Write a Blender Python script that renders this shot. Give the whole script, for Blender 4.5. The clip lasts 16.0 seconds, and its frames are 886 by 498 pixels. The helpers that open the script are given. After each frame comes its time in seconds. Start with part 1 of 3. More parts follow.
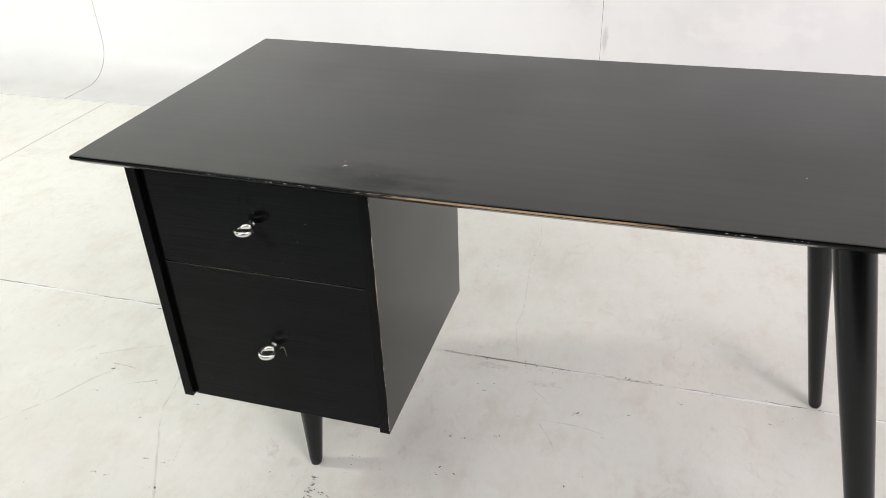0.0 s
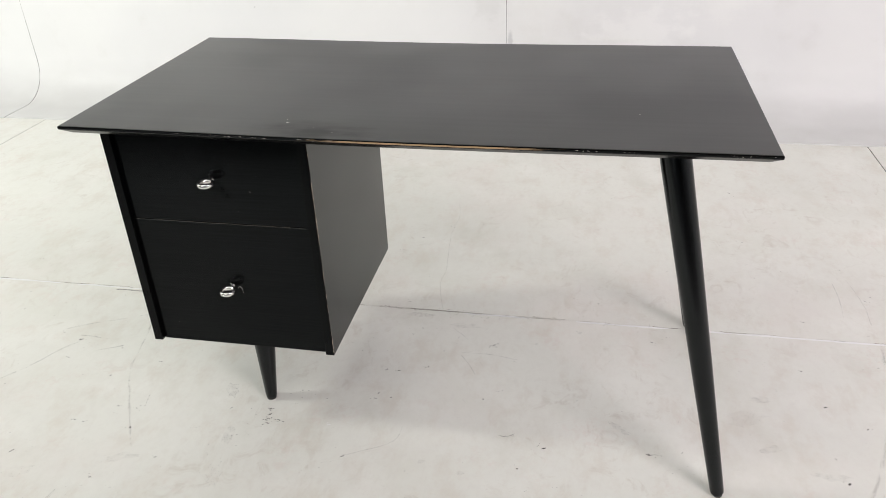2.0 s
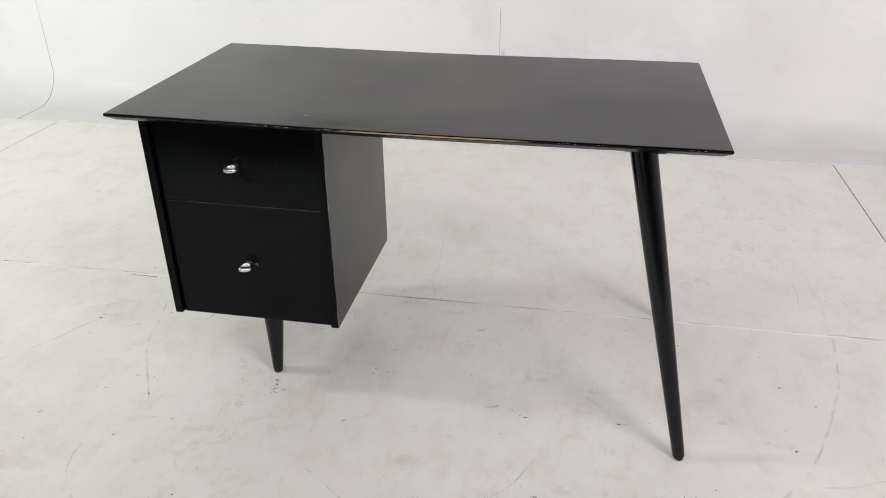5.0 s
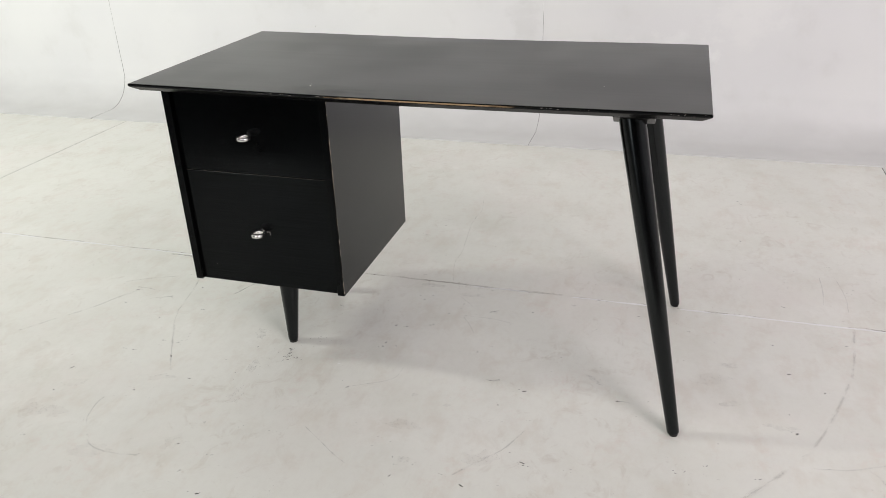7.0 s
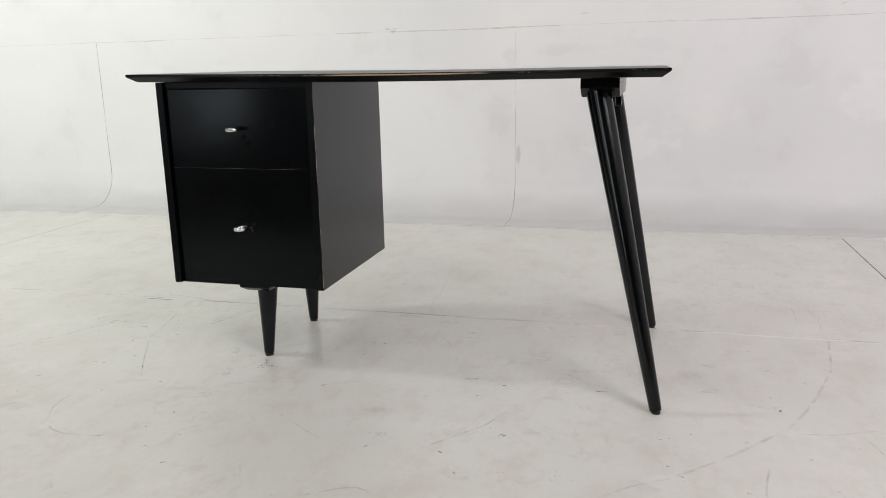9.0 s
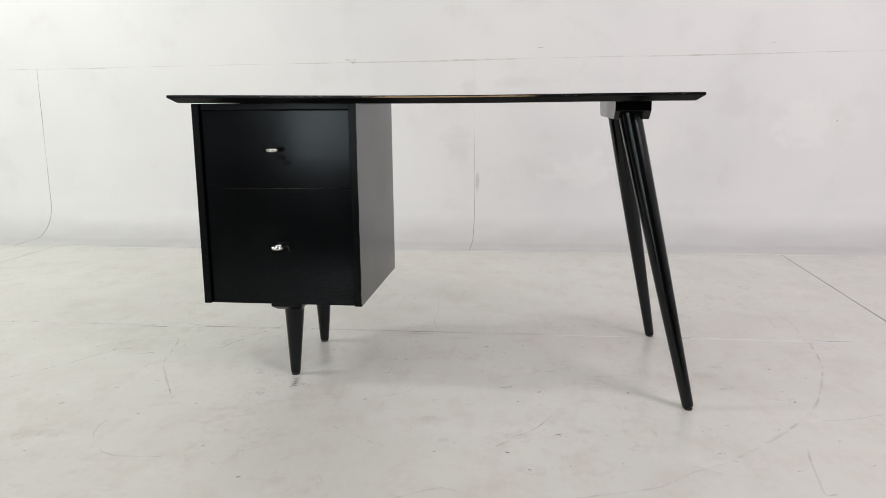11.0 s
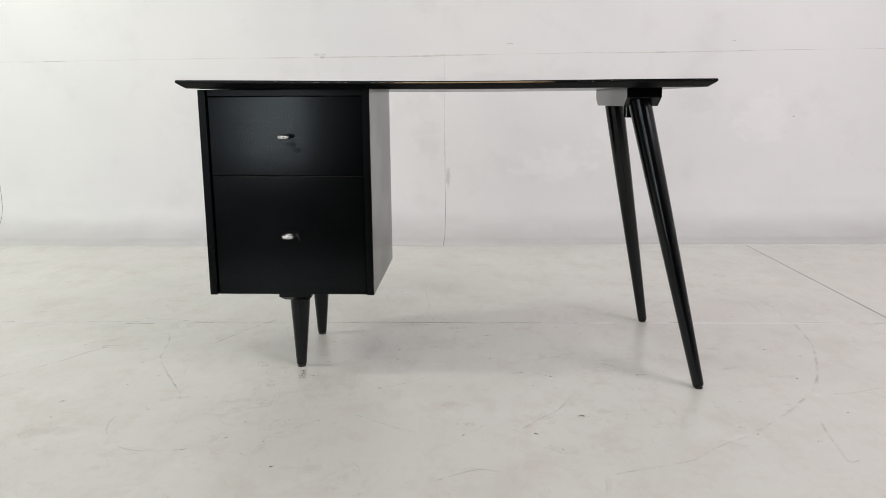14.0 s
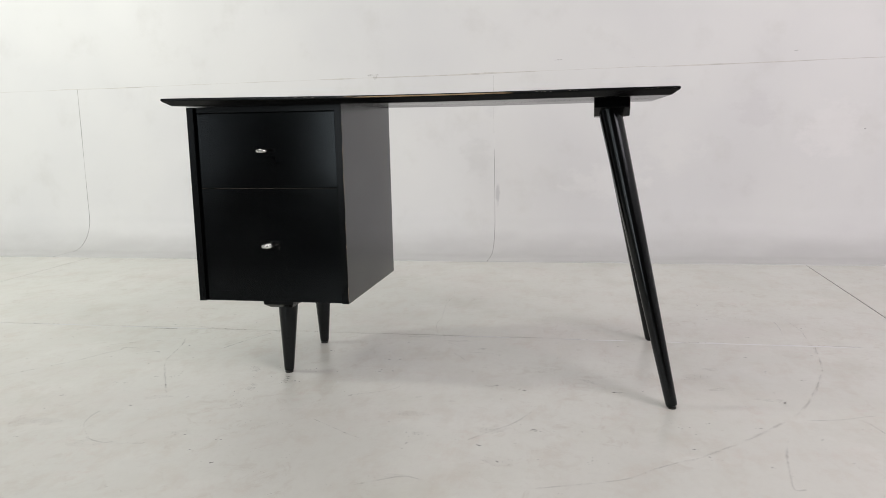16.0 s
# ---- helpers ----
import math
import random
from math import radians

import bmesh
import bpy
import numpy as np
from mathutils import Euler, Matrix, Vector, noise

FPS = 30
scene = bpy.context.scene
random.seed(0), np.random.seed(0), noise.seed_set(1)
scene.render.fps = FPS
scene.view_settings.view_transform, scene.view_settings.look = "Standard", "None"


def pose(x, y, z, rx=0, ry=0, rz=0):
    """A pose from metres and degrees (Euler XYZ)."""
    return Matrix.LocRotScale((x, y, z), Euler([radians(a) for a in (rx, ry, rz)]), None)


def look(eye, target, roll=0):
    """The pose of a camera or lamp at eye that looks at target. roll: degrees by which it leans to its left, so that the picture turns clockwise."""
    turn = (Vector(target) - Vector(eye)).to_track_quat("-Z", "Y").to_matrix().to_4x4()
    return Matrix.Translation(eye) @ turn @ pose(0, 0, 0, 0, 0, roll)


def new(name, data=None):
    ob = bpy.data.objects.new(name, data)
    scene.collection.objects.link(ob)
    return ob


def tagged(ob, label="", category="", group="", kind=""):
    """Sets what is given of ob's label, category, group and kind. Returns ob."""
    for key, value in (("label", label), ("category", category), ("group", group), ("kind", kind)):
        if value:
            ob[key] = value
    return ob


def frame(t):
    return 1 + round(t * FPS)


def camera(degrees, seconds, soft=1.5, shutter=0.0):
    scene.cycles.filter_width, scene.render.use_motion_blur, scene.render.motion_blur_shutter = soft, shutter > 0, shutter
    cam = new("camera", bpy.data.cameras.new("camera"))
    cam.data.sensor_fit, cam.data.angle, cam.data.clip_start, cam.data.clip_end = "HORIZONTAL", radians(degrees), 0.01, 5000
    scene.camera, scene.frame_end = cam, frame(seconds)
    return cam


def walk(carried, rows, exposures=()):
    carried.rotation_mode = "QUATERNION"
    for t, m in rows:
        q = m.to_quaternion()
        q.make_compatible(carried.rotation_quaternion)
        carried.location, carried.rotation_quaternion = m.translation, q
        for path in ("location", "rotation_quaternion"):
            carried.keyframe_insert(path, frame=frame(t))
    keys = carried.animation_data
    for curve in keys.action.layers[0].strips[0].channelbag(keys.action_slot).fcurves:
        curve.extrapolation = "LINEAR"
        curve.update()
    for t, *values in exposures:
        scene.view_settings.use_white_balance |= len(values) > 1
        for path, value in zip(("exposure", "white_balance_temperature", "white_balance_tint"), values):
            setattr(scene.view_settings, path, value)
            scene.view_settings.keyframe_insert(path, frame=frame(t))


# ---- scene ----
cam = camera(59.7, 16.0, soft=0.4)
PATH = [
    (0, (0.831, -0.831, 1.182), (0.311, 0.802, 0.151), -2.2),
    (0.5, (0.894, -0.908, 1.184), (0.384, 0.739, 0.171), -2.5),
    (1, (0.938, -0.982, 1.187), (0.46, 0.68, 0.183), -2.6),
    (1.5, (0.966, -1.054, 1.188), (0.534, 0.624, 0.189), -2.7),
    (2, (0.934, -1.144, 1.196), (0.571, 0.559, 0.21), -2.5),
    (2.5, (0.858, -1.256, 1.213), (0.57, 0.469, 0.245), -2.1),
    (3, (0.782, -1.325, 1.218), (0.562, 0.422, 0.268), -1.5),
    (3.5, (0.734, -1.349, 1.221), (0.555, 0.41, 0.287), -0.9),
    (4, (0.749, -1.353, 1.219), (0.564, 0.409, 0.292), -0.5),
    (4.2, (0.777, -1.351, 1.219), (0.57, 0.408, 0.291), -0.4),
    (6.3, (1.168, -1.346, 1.196), (0.657, 0.343, 0.255), -1.5),
    (6.5, (1.161, -1.363, 1.178), (0.639, 0.33, 0.25), -1.6),
    (7, (1.145, -1.409, 1.13), (0.613, 0.308, 0.253), -2.0),
    (7.5, (1.151, -1.448, 1.052), (0.618, 0.307, 0.256), -2.2),
    (8, (1.18, -1.491, 0.963), (0.646, 0.31, 0.276), -2.0),
    (8.5, (1.182, -1.549, 0.844), (0.657, 0.295, 0.275), -1.7),
    (9, (1.179, -1.588, 0.741), (0.676, 0.292, 0.28), -1.2),
    (9.2, (1.175, -1.607, 0.713), (0.685, 0.283, 0.284), -1.1),
    (11.3, (0.796, -1.747, 0.72), (0.607, 0.208, 0.342), -0.6),
    (11.5, (0.758, -1.746, 0.725), (0.601, 0.21, 0.339), -0.6),
    (12, (0.678, -1.741, 0.738), (0.583, 0.216, 0.337), -0.7),
    (12.5, (0.627, -1.747, 0.743), (0.576, 0.211, 0.338), -0.7),
    (13, (0.62, -1.756, 0.734), (0.587, 0.204, 0.333), -0.6),
    (13.5, (0.627, -1.76, 0.702), (0.591, 0.201, 0.31), -0.5),
    (14, (0.67, -1.767, 0.681), (0.598, 0.197, 0.309), -0.5),
    (14.5, (0.757, -1.776, 0.668), (0.623, 0.188, 0.317), -0.6),
    (15, (0.849, -1.774, 0.66), (0.638, 0.187, 0.326), -0.9),
    (15.5, (0.942, -1.769, 0.657), (0.646, 0.183, 0.337), -1.1),
    (16, (1.031, -1.75, 0.655), (0.655, 0.19, 0.341), -1.3),
]
walk(cam, [(t, look(eye, target, roll)) for t, eye, target, roll in PATH],
     exposures=[(0, -0.36), (1.5, -0.45), (3.5, -0.58), (7, -0.7), (9, -0.84), (12.5, -0.79), (16, -0.91)])

# ---- light ----
world = bpy.data.worlds.new("world")
scene.world = world
world.use_nodes = True
world.node_tree.nodes["Background"].inputs[0].default_value = (0.9, 0.95, 1.0, 1)
world.node_tree.nodes["Background"].inputs[1].default_value = 0.02


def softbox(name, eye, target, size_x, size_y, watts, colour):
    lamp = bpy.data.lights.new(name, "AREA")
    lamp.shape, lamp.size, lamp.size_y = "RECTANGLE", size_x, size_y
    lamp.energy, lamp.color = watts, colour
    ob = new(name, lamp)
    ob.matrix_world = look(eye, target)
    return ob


# studio lamps hung under the ceiling and behind the camera, out of view
softbox("studio_lamp_left", (-2.9, -0.2, 2.2), (-1.2, 2.0, 0.95), 0.5, 0.5, 100, (0.975, 1.0, 0.93))
softbox("studio_lamp_right", (3.5, -2.1, 2.7), (2.4, 2.1, 1.25), 1.7, 1.7, 160, (1.0, 0.905, 0.96))
softbox("studio_lamp_front", (-0.3, -1.9, 3.4), (0.6, 1.4, 0.4), 2.6, 1.8, 58, (0.995, 1.0, 0.95))
# unseen lights added at the rear to match glows in drawers and legs
softbox("rear_glow_light", (-1.65, -7.02, 1.275), (-1.65, 0, 1.275), 0.8, 2.45, 90, (0.95, 0.98, 1.0))
softbox("rear_glow_light", (-4.1, -7.02, 1.275), (-4.1, 0, 1.275), 0.8, 2.45, 52, (0.95, 0.98, 1.0))


# ---- materials ----
def nodes_of(name):
    m = bpy.data.materials.new(name)
    m.use_nodes = True
    t = m.node_tree
    return m, t, t.nodes["Principled BSDF"]


def node(t, kind, **values):
    n = t.nodes.new(kind)
    for key, value in values.items():
        n.inputs[key].default_value = value
    return n


def coords(t, scale=(1, 1, 1), shift=(0, 0, 0)):
    geo = t.nodes.new("ShaderNodeNewGeometry")
    mp = t.nodes.new("ShaderNodeMapping")
    mp.inputs["Scale"].default_value, mp.inputs["Location"].default_value = scale, shift
    t.links.new(geo.outputs["Position"], mp.inputs["Vector"])
    return mp.outputs["Vector"]


def noise_of(t, scale, detail=4.0, rough=0.55, stretch=(1, 1, 1), shift=(0, 0, 0)):
    n = node(t, "ShaderNodeTexNoise", Scale=scale, Detail=detail, Roughness=rough)
    t.links.new(coords(t, stretch, shift), n.inputs["Vector"])
    return n.outputs["Fac"]


def ramp(t, fac, lo, hi, a=0.0, b=1.0):
    n = node(t, "ShaderNodeMapRange")
    n.interpolation_type = "SMOOTHSTEP"
    for key, value in (("From Min", lo), ("From Max", hi), ("To Min", a), ("To Max", b)):
        n.inputs[key].default_value = value
    t.links.new(fac, n.inputs["Value"])
    return n.outputs["Result"]


def math_of(t, op, a, b):
    n = t.nodes.new("ShaderNodeMath")
    n.operation = op
    for i, v in enumerate((a, b)):
        if isinstance(v, (int, float)):
            n.inputs[i].default_value = v
        else:
            t.links.new(v, n.inputs[i])
    return n.outputs[0]


def mix(t, fac, a, b):
    n = t.nodes.new("ShaderNodeMix")
    n.data_type = "RGBA"
    for socket, v in ((n.inputs[0], fac), (n.inputs[6], a), (n.inputs[7], b)):
        if isinstance(v, (int, float)):
            socket.default_value = v
        elif isinstance(v, tuple):
            socket.default_value = (*v, 1)
        else:
            t.links.new(v, socket)
    return n.outputs[2]


def relief(t, bsdf, height, strength, distance):
    b = node(t, "ShaderNodeBump", Strength=strength, Distance=distance)
    t.links.new(height, b.inputs["Height"])
    t.links.new(b.outputs["Normal"], bsdf.inputs["Normal"])


def white_paint(name, base, tint, rough, stain):
    """Studio paint with broad clouds of touched-up paint, faint stains and roller texture."""
    m, t, p = nodes_of(name)
    c = mix(t, ramp(t, noise_of(t, 1.3, 3), 0.35, 0.7), base, tint)
    c = mix(t, ramp(t, noise_of(t, 4.0, 5, 0.6, shift=(3, 7, 1)), 0.52, 0.75, 0, stain), c, (base[0] * 0.72, base[1] * 0.7, base[2] * 0.66))
    t.links.new(c, p.inputs["Base Color"])
    t.links.new(ramp(t, noise_of(t, 3.0, 4, shift=(5, 1, 2)), 0.3, 0.7, rough - 0.06, rough + 0.08), p.inputs["Roughness"])
    relief(t, p, noise_of(t, 9, 2), 0.05, 0.004)
    return m


WALL = white_paint("white_wall_paint", (0.78, 0.78, 0.775), (0.74, 0.74, 0.745), 0.55, 0.22)
CEILING = white_paint("white_ceiling_paint", (0.75, 0.75, 0.74), (0.72, 0.72, 0.71), 0.8, 0.1)


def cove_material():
    """Wall paint greyed in the lower bend, putting its shading into the colour."""
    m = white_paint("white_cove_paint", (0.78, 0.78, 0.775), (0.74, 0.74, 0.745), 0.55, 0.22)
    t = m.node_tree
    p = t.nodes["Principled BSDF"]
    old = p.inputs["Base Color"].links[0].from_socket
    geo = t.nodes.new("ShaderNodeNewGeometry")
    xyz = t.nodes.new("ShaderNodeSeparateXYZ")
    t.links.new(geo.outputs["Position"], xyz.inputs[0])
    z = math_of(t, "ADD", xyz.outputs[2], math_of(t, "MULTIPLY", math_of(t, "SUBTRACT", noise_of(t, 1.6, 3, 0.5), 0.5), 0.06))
    shade_or_dust = math_of(t, "MULTIPLY", ramp(t, z, 0.21, 0.02), ramp(t, noise_of(t, 5, 3, 0.5, (1, 1, 3)), 0.25, 0.7, 0.8, 1.0))
    t.links.new(mix(t, math_of(t, "MULTIPLY", shade_or_dust, 0.6), old, (0.45, 0.445, 0.44)), p.inputs["Base Color"])
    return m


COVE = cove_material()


def patch(m, x, z, wide, high, colour, amount):
    """A blotch of stain or touch-up paint with a ragged, fading outline."""
    t = m.node_tree
    p = t.nodes["Principled BSDF"]
    d = t.nodes.new("ShaderNodeVectorMath")
    d.operation = "LENGTH"
    t.links.new(coords(t, (1 / wide, 0, 1 / high), (-x / wide, 0, -z / high)), d.inputs[0])
    reach = math_of(t, "ADD", d.outputs["Value"], math_of(t, "MULTIPLY", math_of(t, "SUBTRACT", noise_of(t, 11, 5, 0.65, (1, 1, 1.6), (x, 0, z)), 0.5), 3.0))
    old = p.inputs["Base Color"].links[0].from_socket
    t.links.new(mix(t, ramp(t, reach, 1.1, 0.35, 0, amount), old, colour), p.inputs["Base Color"])


for x, z, wide, high, colour, amount in (
        (0.72, 0.805, 0.09, 0.035, (0.62, 0.62, 0.63), 0.24), (0.86, 0.81, 0.10, 0.03, (0.63, 0.63, 0.64), 0.18),
        (0.52, 0.775, 0.05, 0.06, (0.62, 0.62, 0.63), 0.28), (1.18, 0.82, 0.10, 0.035, (0.66, 0.66, 0.67), 0.2),
        (0.45, 0.48, 0.09, 0.12, (0.66, 0.66, 0.655), 0.4), (1.42, 0.50, 0.16, 0.12, (0.81, 0.81, 0.80), 0.4),
        (1.10, 0.36, 0.22, 0.10, (0.82, 0.82, 0.815), 0.5), (1.80, 0.70, 0.12, 0.10, (0.67, 0.66, 0.67), 0.4),
        (2.15, 0.60, 0.14, 0.16, (0.83, 0.82, 0.82), 0.5), (-0.75, 0.62, 0.16, 0.10, (0.70, 0.70, 0.70), 0.4),
        (0.553, 0.29, 0.012, 0.06, (0.50, 0.50, 0.51), 0.6)):
    patch(COVE, x, z, wide, high, colour, amount)


def floor_material():
    """Worn white floor paint: faint clouds, pink and greenish stains, mop swirls, fine grit."""
    m, t, p = nodes_of("white_floor_paint")
    c = mix(t, ramp(t, noise_of(t, 1.1, 3), 0.35, 0.68), (0.69, 0.69, 0.645), (0.65, 0.65, 0.608))
    c = mix(t, ramp(t, noise_of(t, 2.2, 5, 0.6, shift=(2, 5, 0)), 0.48, 0.72, 0, 0.35), c, (0.66, 0.605, 0.575))
    c = mix(t, ramp(t, noise_of(t, 3.1, 5, 0.62, shift=(7, 1, 0)), 0.50, 0.72, 0, 0.4), c, (0.60, 0.60, 0.535))
    c = mix(t, ramp(t, noise_of(t, 5.0, 6, 0.66, (1, 0.7, 1), (9, 4, 0)), 0.50, 0.74, 0, 0.42), c, (0.53, 0.52, 0.455))
    c = mix(t, ramp(t, noise_of(t, 4.0, 4, 0.6, (1, 1.2, 1), (1, 8, 0)), 0.50, 0.75, 0, 0.5), c, (0.74, 0.735, 0.70))
    swirl = node(t, "ShaderNodeTexNoise", Scale=17, Detail=6, Roughness=0.7, Distortion=1.2)
    t.links.new(coords(t, (1, 0.8, 1), (3, 0, 0)), swirl.inputs["Vector"])
    c = mix(t, math_of(t, "MULTIPLY", ramp(t, swirl.outputs["Fac"], 0.52, 0.72, 0, 0.55), ramp(t, noise_of(t, 2.4, 3, shift=(0, 6, 0)), 0.40, 0.62, 0.2, 1.0)), c, (0.50, 0.46, 0.405))
    c = mix(t, ramp(t, noise_of(t, 55, 7, 0.75, (1, 0.7, 1), (5, 9, 0)), 0.42, 0.72, 0, 0.16), c, (0.53, 0.505, 0.465))
    c = mix(t, ramp(t, noise_of(t, 11, 6, 0.7, (1, 0.6, 1), (8, 3, 0)), 0.48, 0.70, 0, 0.5), c, (0.575, 0.535, 0.475))
    pink = math_of(t, "MULTIPLY", ramp(t, noise_of(t, 5.5, 3, 0.5, shift=(1, 3, 0)), 0.54, 0.68), ramp(t, noise_of(t, 42, 6, 0.75, shift=(4, 0, 0)), 0.46, 0.62, 0, 0.2))
    c = mix(t, pink, c, (0.58, 0.45, 0.41))
    chips = math_of(t, "MULTIPLY", ramp(t, noise_of(t, 7, 4, 0.6, shift=(6, 2, 0)), 0.52, 0.64), ramp(t, noise_of(t, 95, 5, 0.65, (0.8, 1, 1)), 0.63, 0.69, 0, 0.45))
    c = mix(t, chips, c, (0.40, 0.385, 0.35))
    t.links.new(c, p.inputs["Base Color"])
    t.links.new(ramp(t, noise_of(t, 4, 2, shift=(4, 4, 0)), 0.3, 0.75, 0.285, 0.40), p.inputs["Roughness"])
    relief(t, p, noise_of(t, 7, 2), 0.05, 0.004)
    return m


FLOOR = floor_material()


def plain(name, base, rough, metallic=0.0, grain=40.0, vary=0.3):
    m, t, p = nodes_of(name)
    c = mix(t, ramp(t, noise_of(t, grain, 5), 0.3, 0.7), base, tuple(v * (1 - vary) for v in base))
    t.links.new(c, p.inputs["Base Color"])
    p.inputs["Roughness"].default_value, p.inputs["Metallic"].default_value = rough, metallic
    return m


JOINT = plain("dirty_joint_filler", (0.36, 0.32, 0.275), 0.8, grain=38, vary=0.85)
# floor out of view, given a dark colour so the drawers reflect little
DARK_FLOOR = plain("unseen_dark_floor", (0.022, 0.022, 0.022), 0.75, grain=8)
# for unseen rear walls, darkened to keep the drawer fronts black
DARK_WALL = plain("unseen_dark_wall", (0.045, 0.045, 0.045), 0.8, grain=3)
OPEN_JOINT = plain("dusty_open_joint", (0.27, 0.26, 0.25), 0.9, grain=60, vary=0.5)
PALE_JOINT = plain("pale_joint_filler", (0.46, 0.455, 0.44), 0.85, grain=45, vary=0.35)
GAP = plain("black_open_joint", (0.03, 0.03, 0.03), 0.9)
SPECK = plain("dark_scuff_dirt", (0.11, 0.105, 0.10), 0.7, grain=90, vary=0.6)
CRUMB = plain("brown_joint_crumbs", (0.30, 0.25, 0.21), 0.85, grain=120, vary=0.6)
CHROME = plain("chrome", (0.82, 0.81, 0.79), 0.24, 1.0, vary=0.06)
RUBBER = plain("black_glide", (0.03, 0.028, 0.026), 0.5)
NICK = plain("greyed_edge_nick", (0.48, 0.45, 0.41), 0.6, grain=300, vary=0.5)
CHIP = plain("bare_chipped_wood", (0.68, 0.65, 0.60), 0.6, grain=300)


def scuff_material(name, colour, amount, grain=55, bare=0.34):
    """Rubbed-on streaks: broken, part see-through."""
    m, t, p = nodes_of(name)
    p.inputs["Base Color"].default_value, p.inputs["Roughness"].default_value = (*colour, 1), 0.6
    t.links.new(ramp(t, noise_of(t, grain, 5, 0.65), bare, bare + 0.3, 0.0, amount), p.inputs["Alpha"])
    return m


SCUFF = scuff_material("grey_floor_scuff", (0.36, 0.33, 0.30), 0.22)
FAINT = scuff_material("faint_floor_ring", (0.40, 0.36, 0.33), 0.068, 20, 0.37)


def black_paint(name, stretch, rough, gloss=0.5, worn=False, brushed=0.03, strokes=0.0, tint=(0.93, 1.0, 1.03)):
    """Satin black lacquer over wood grain; worn: rubbed through to the wood on the front edge."""
    m, t, p = nodes_of(name)
    c = mix(t, ramp(t, noise_of(t, 2.5, 2), 0.3, 0.7), (0.0014, 0.0016, 0.0018), (0.0028, 0.0027, 0.0026))
    streak = noise_of(t, 1.0, 2, 0.5, stretch)
    r = math_of(t, "ADD", ramp(t, noise_of(t, 3.0, 2, 0.5, shift=(1, 2, 3)), 0.3, 0.72, rough - 0.03, rough + 0.05),
                math_of(t, "MULTIPLY", math_of(t, "SUBTRACT", streak, 0.5), brushed))
    if worn:
        geo = t.nodes.new("ShaderNodeNewGeometry")
        xyz = t.nodes.new("ShaderNodeSeparateXYZ")
        t.links.new(geo.outputs["Position"], xyz.inputs[0])
        span = math_of(t, "MULTIPLY", ramp(t, xyz.outputs[0], 0.36, 0.58), ramp(t, xyz.outputs[0], 0.98, 0.74))
        rub = math_of(t, "ADD", span, math_of(t, "MULTIPLY", math_of(t, "SUBTRACT", noise_of(t, 1.0, 5, 0.7, (26, 160, 500)), 0.5), 1.9))
        chips = ramp(t, noise_of(t, 1.0, 4, 0.6, (150, 420, 420), (2, 1, 4)), 0.61, 0.64)
        near = ramp(t, noise_of(t, 1.0, 2, 0.5, (9, 1, 1), (6, 0, 0)), 0.52, 0.66)
        wood = mix(t, noise_of(t, 1.0, 5, 0.6, (20, 400, 400)), (0.56, 0.40, 0.23), (0.26, 0.165, 0.085))
        c = mix(t, ramp(t, rub, 0.4, 0.95, 0, 0.95), c, wood)
        c = mix(t, math_of(t, "MULTIPLY", chips, near), c, (0.60, 0.55, 0.48))
    t.links.new(c, p.inputs["Base Color"])
    t.links.new(r, p.inputs["Roughness"])
    p.inputs["Specular IOR Level"].default_value = gloss
    p.inputs["Specular Tint"].default_value = (*tint, 1)
    if strokes:  # brush strokes left in the lacquer
        fine = noise_of(t, 1.0, 3, 0.6, tuple(2.3 * v for v in stretch), (3, 5, 1))
        both = math_of(t, "ADD", math_of(t, "MULTIPLY", fine, 0.5), math_of(t, "MULTIPLY", streak, 0.5))
        t.links.new(ramp(t, both, 0.34, 0.66, gloss * (1 - strokes), gloss * (1 + strokes)), p.inputs["Specular IOR Level"])
    return m


BLACK_X = black_paint("satin_black_grain_along", (4, 90, 90), 0.17, 0.45)
BLACK_TOP = black_paint("satin_black_tabletop", (0.9, 34, 34), 0.34, 0.55, brushed=0.04, strokes=0.07, tint=(0.985, 0.985, 0.97))


def smear(m, x, y, wide, deep, gloss, upright=False):
    """A dulled patch rubbed into the lacquer of a level or an upright face."""
    t = m.node_tree
    p = t.nodes["Principled BSDF"]
    d = t.nodes.new("ShaderNodeVectorMath")
    d.operation = "LENGTH"
    t.links.new(coords(t, (1 / wide, 0, 1 / deep) if upright else (1 / wide, 1 / deep, 0), (-x / wide, 0, -y / deep) if upright else (-x / wide, -y / deep, 0)), d.inputs[0])
    reach = math_of(t, "ADD", d.outputs["Value"], math_of(t, "MULTIPLY", math_of(t, "SUBTRACT", noise_of(t, 22, 4, 0.6, (0.6, 1.5, 1)), 0.5), 1.6))
    shine = p.inputs["Specular IOR Level"].links[0].from_socket
    t.links.new(math_of(t, "MULTIPLY", shine, ramp(t, reach, 0.1, 1.15, gloss, 1.0)), p.inputs["Specular IOR Level"])


smear(BLACK_TOP, 0.465, 0.035, 0.12, 0.045, 0.4)
BLACK_FRONT = black_paint("satin_black_drawer", (5, 420, 420), 0.16, 0.14, brushed=0.03, strokes=0.3, tint=(0.88, 0.99, 1.04))
# finger marks round the upper pull
for x, z, wide, high, gloss in ((0.226, 0.647, 0.004, 0.020, 0.72), (0.213, 0.643, 0.004, 0.014, 0.75), (0.242, 0.584, 0.014, 0.009, 0.58), (0.256, 0.571, 0.013, 0.008, 0.62), (0.2826, 0.681, 0.006, 0.005, 0.6)):
    smear(BLACK_FRONT, x, z, wide, high, gloss, True)


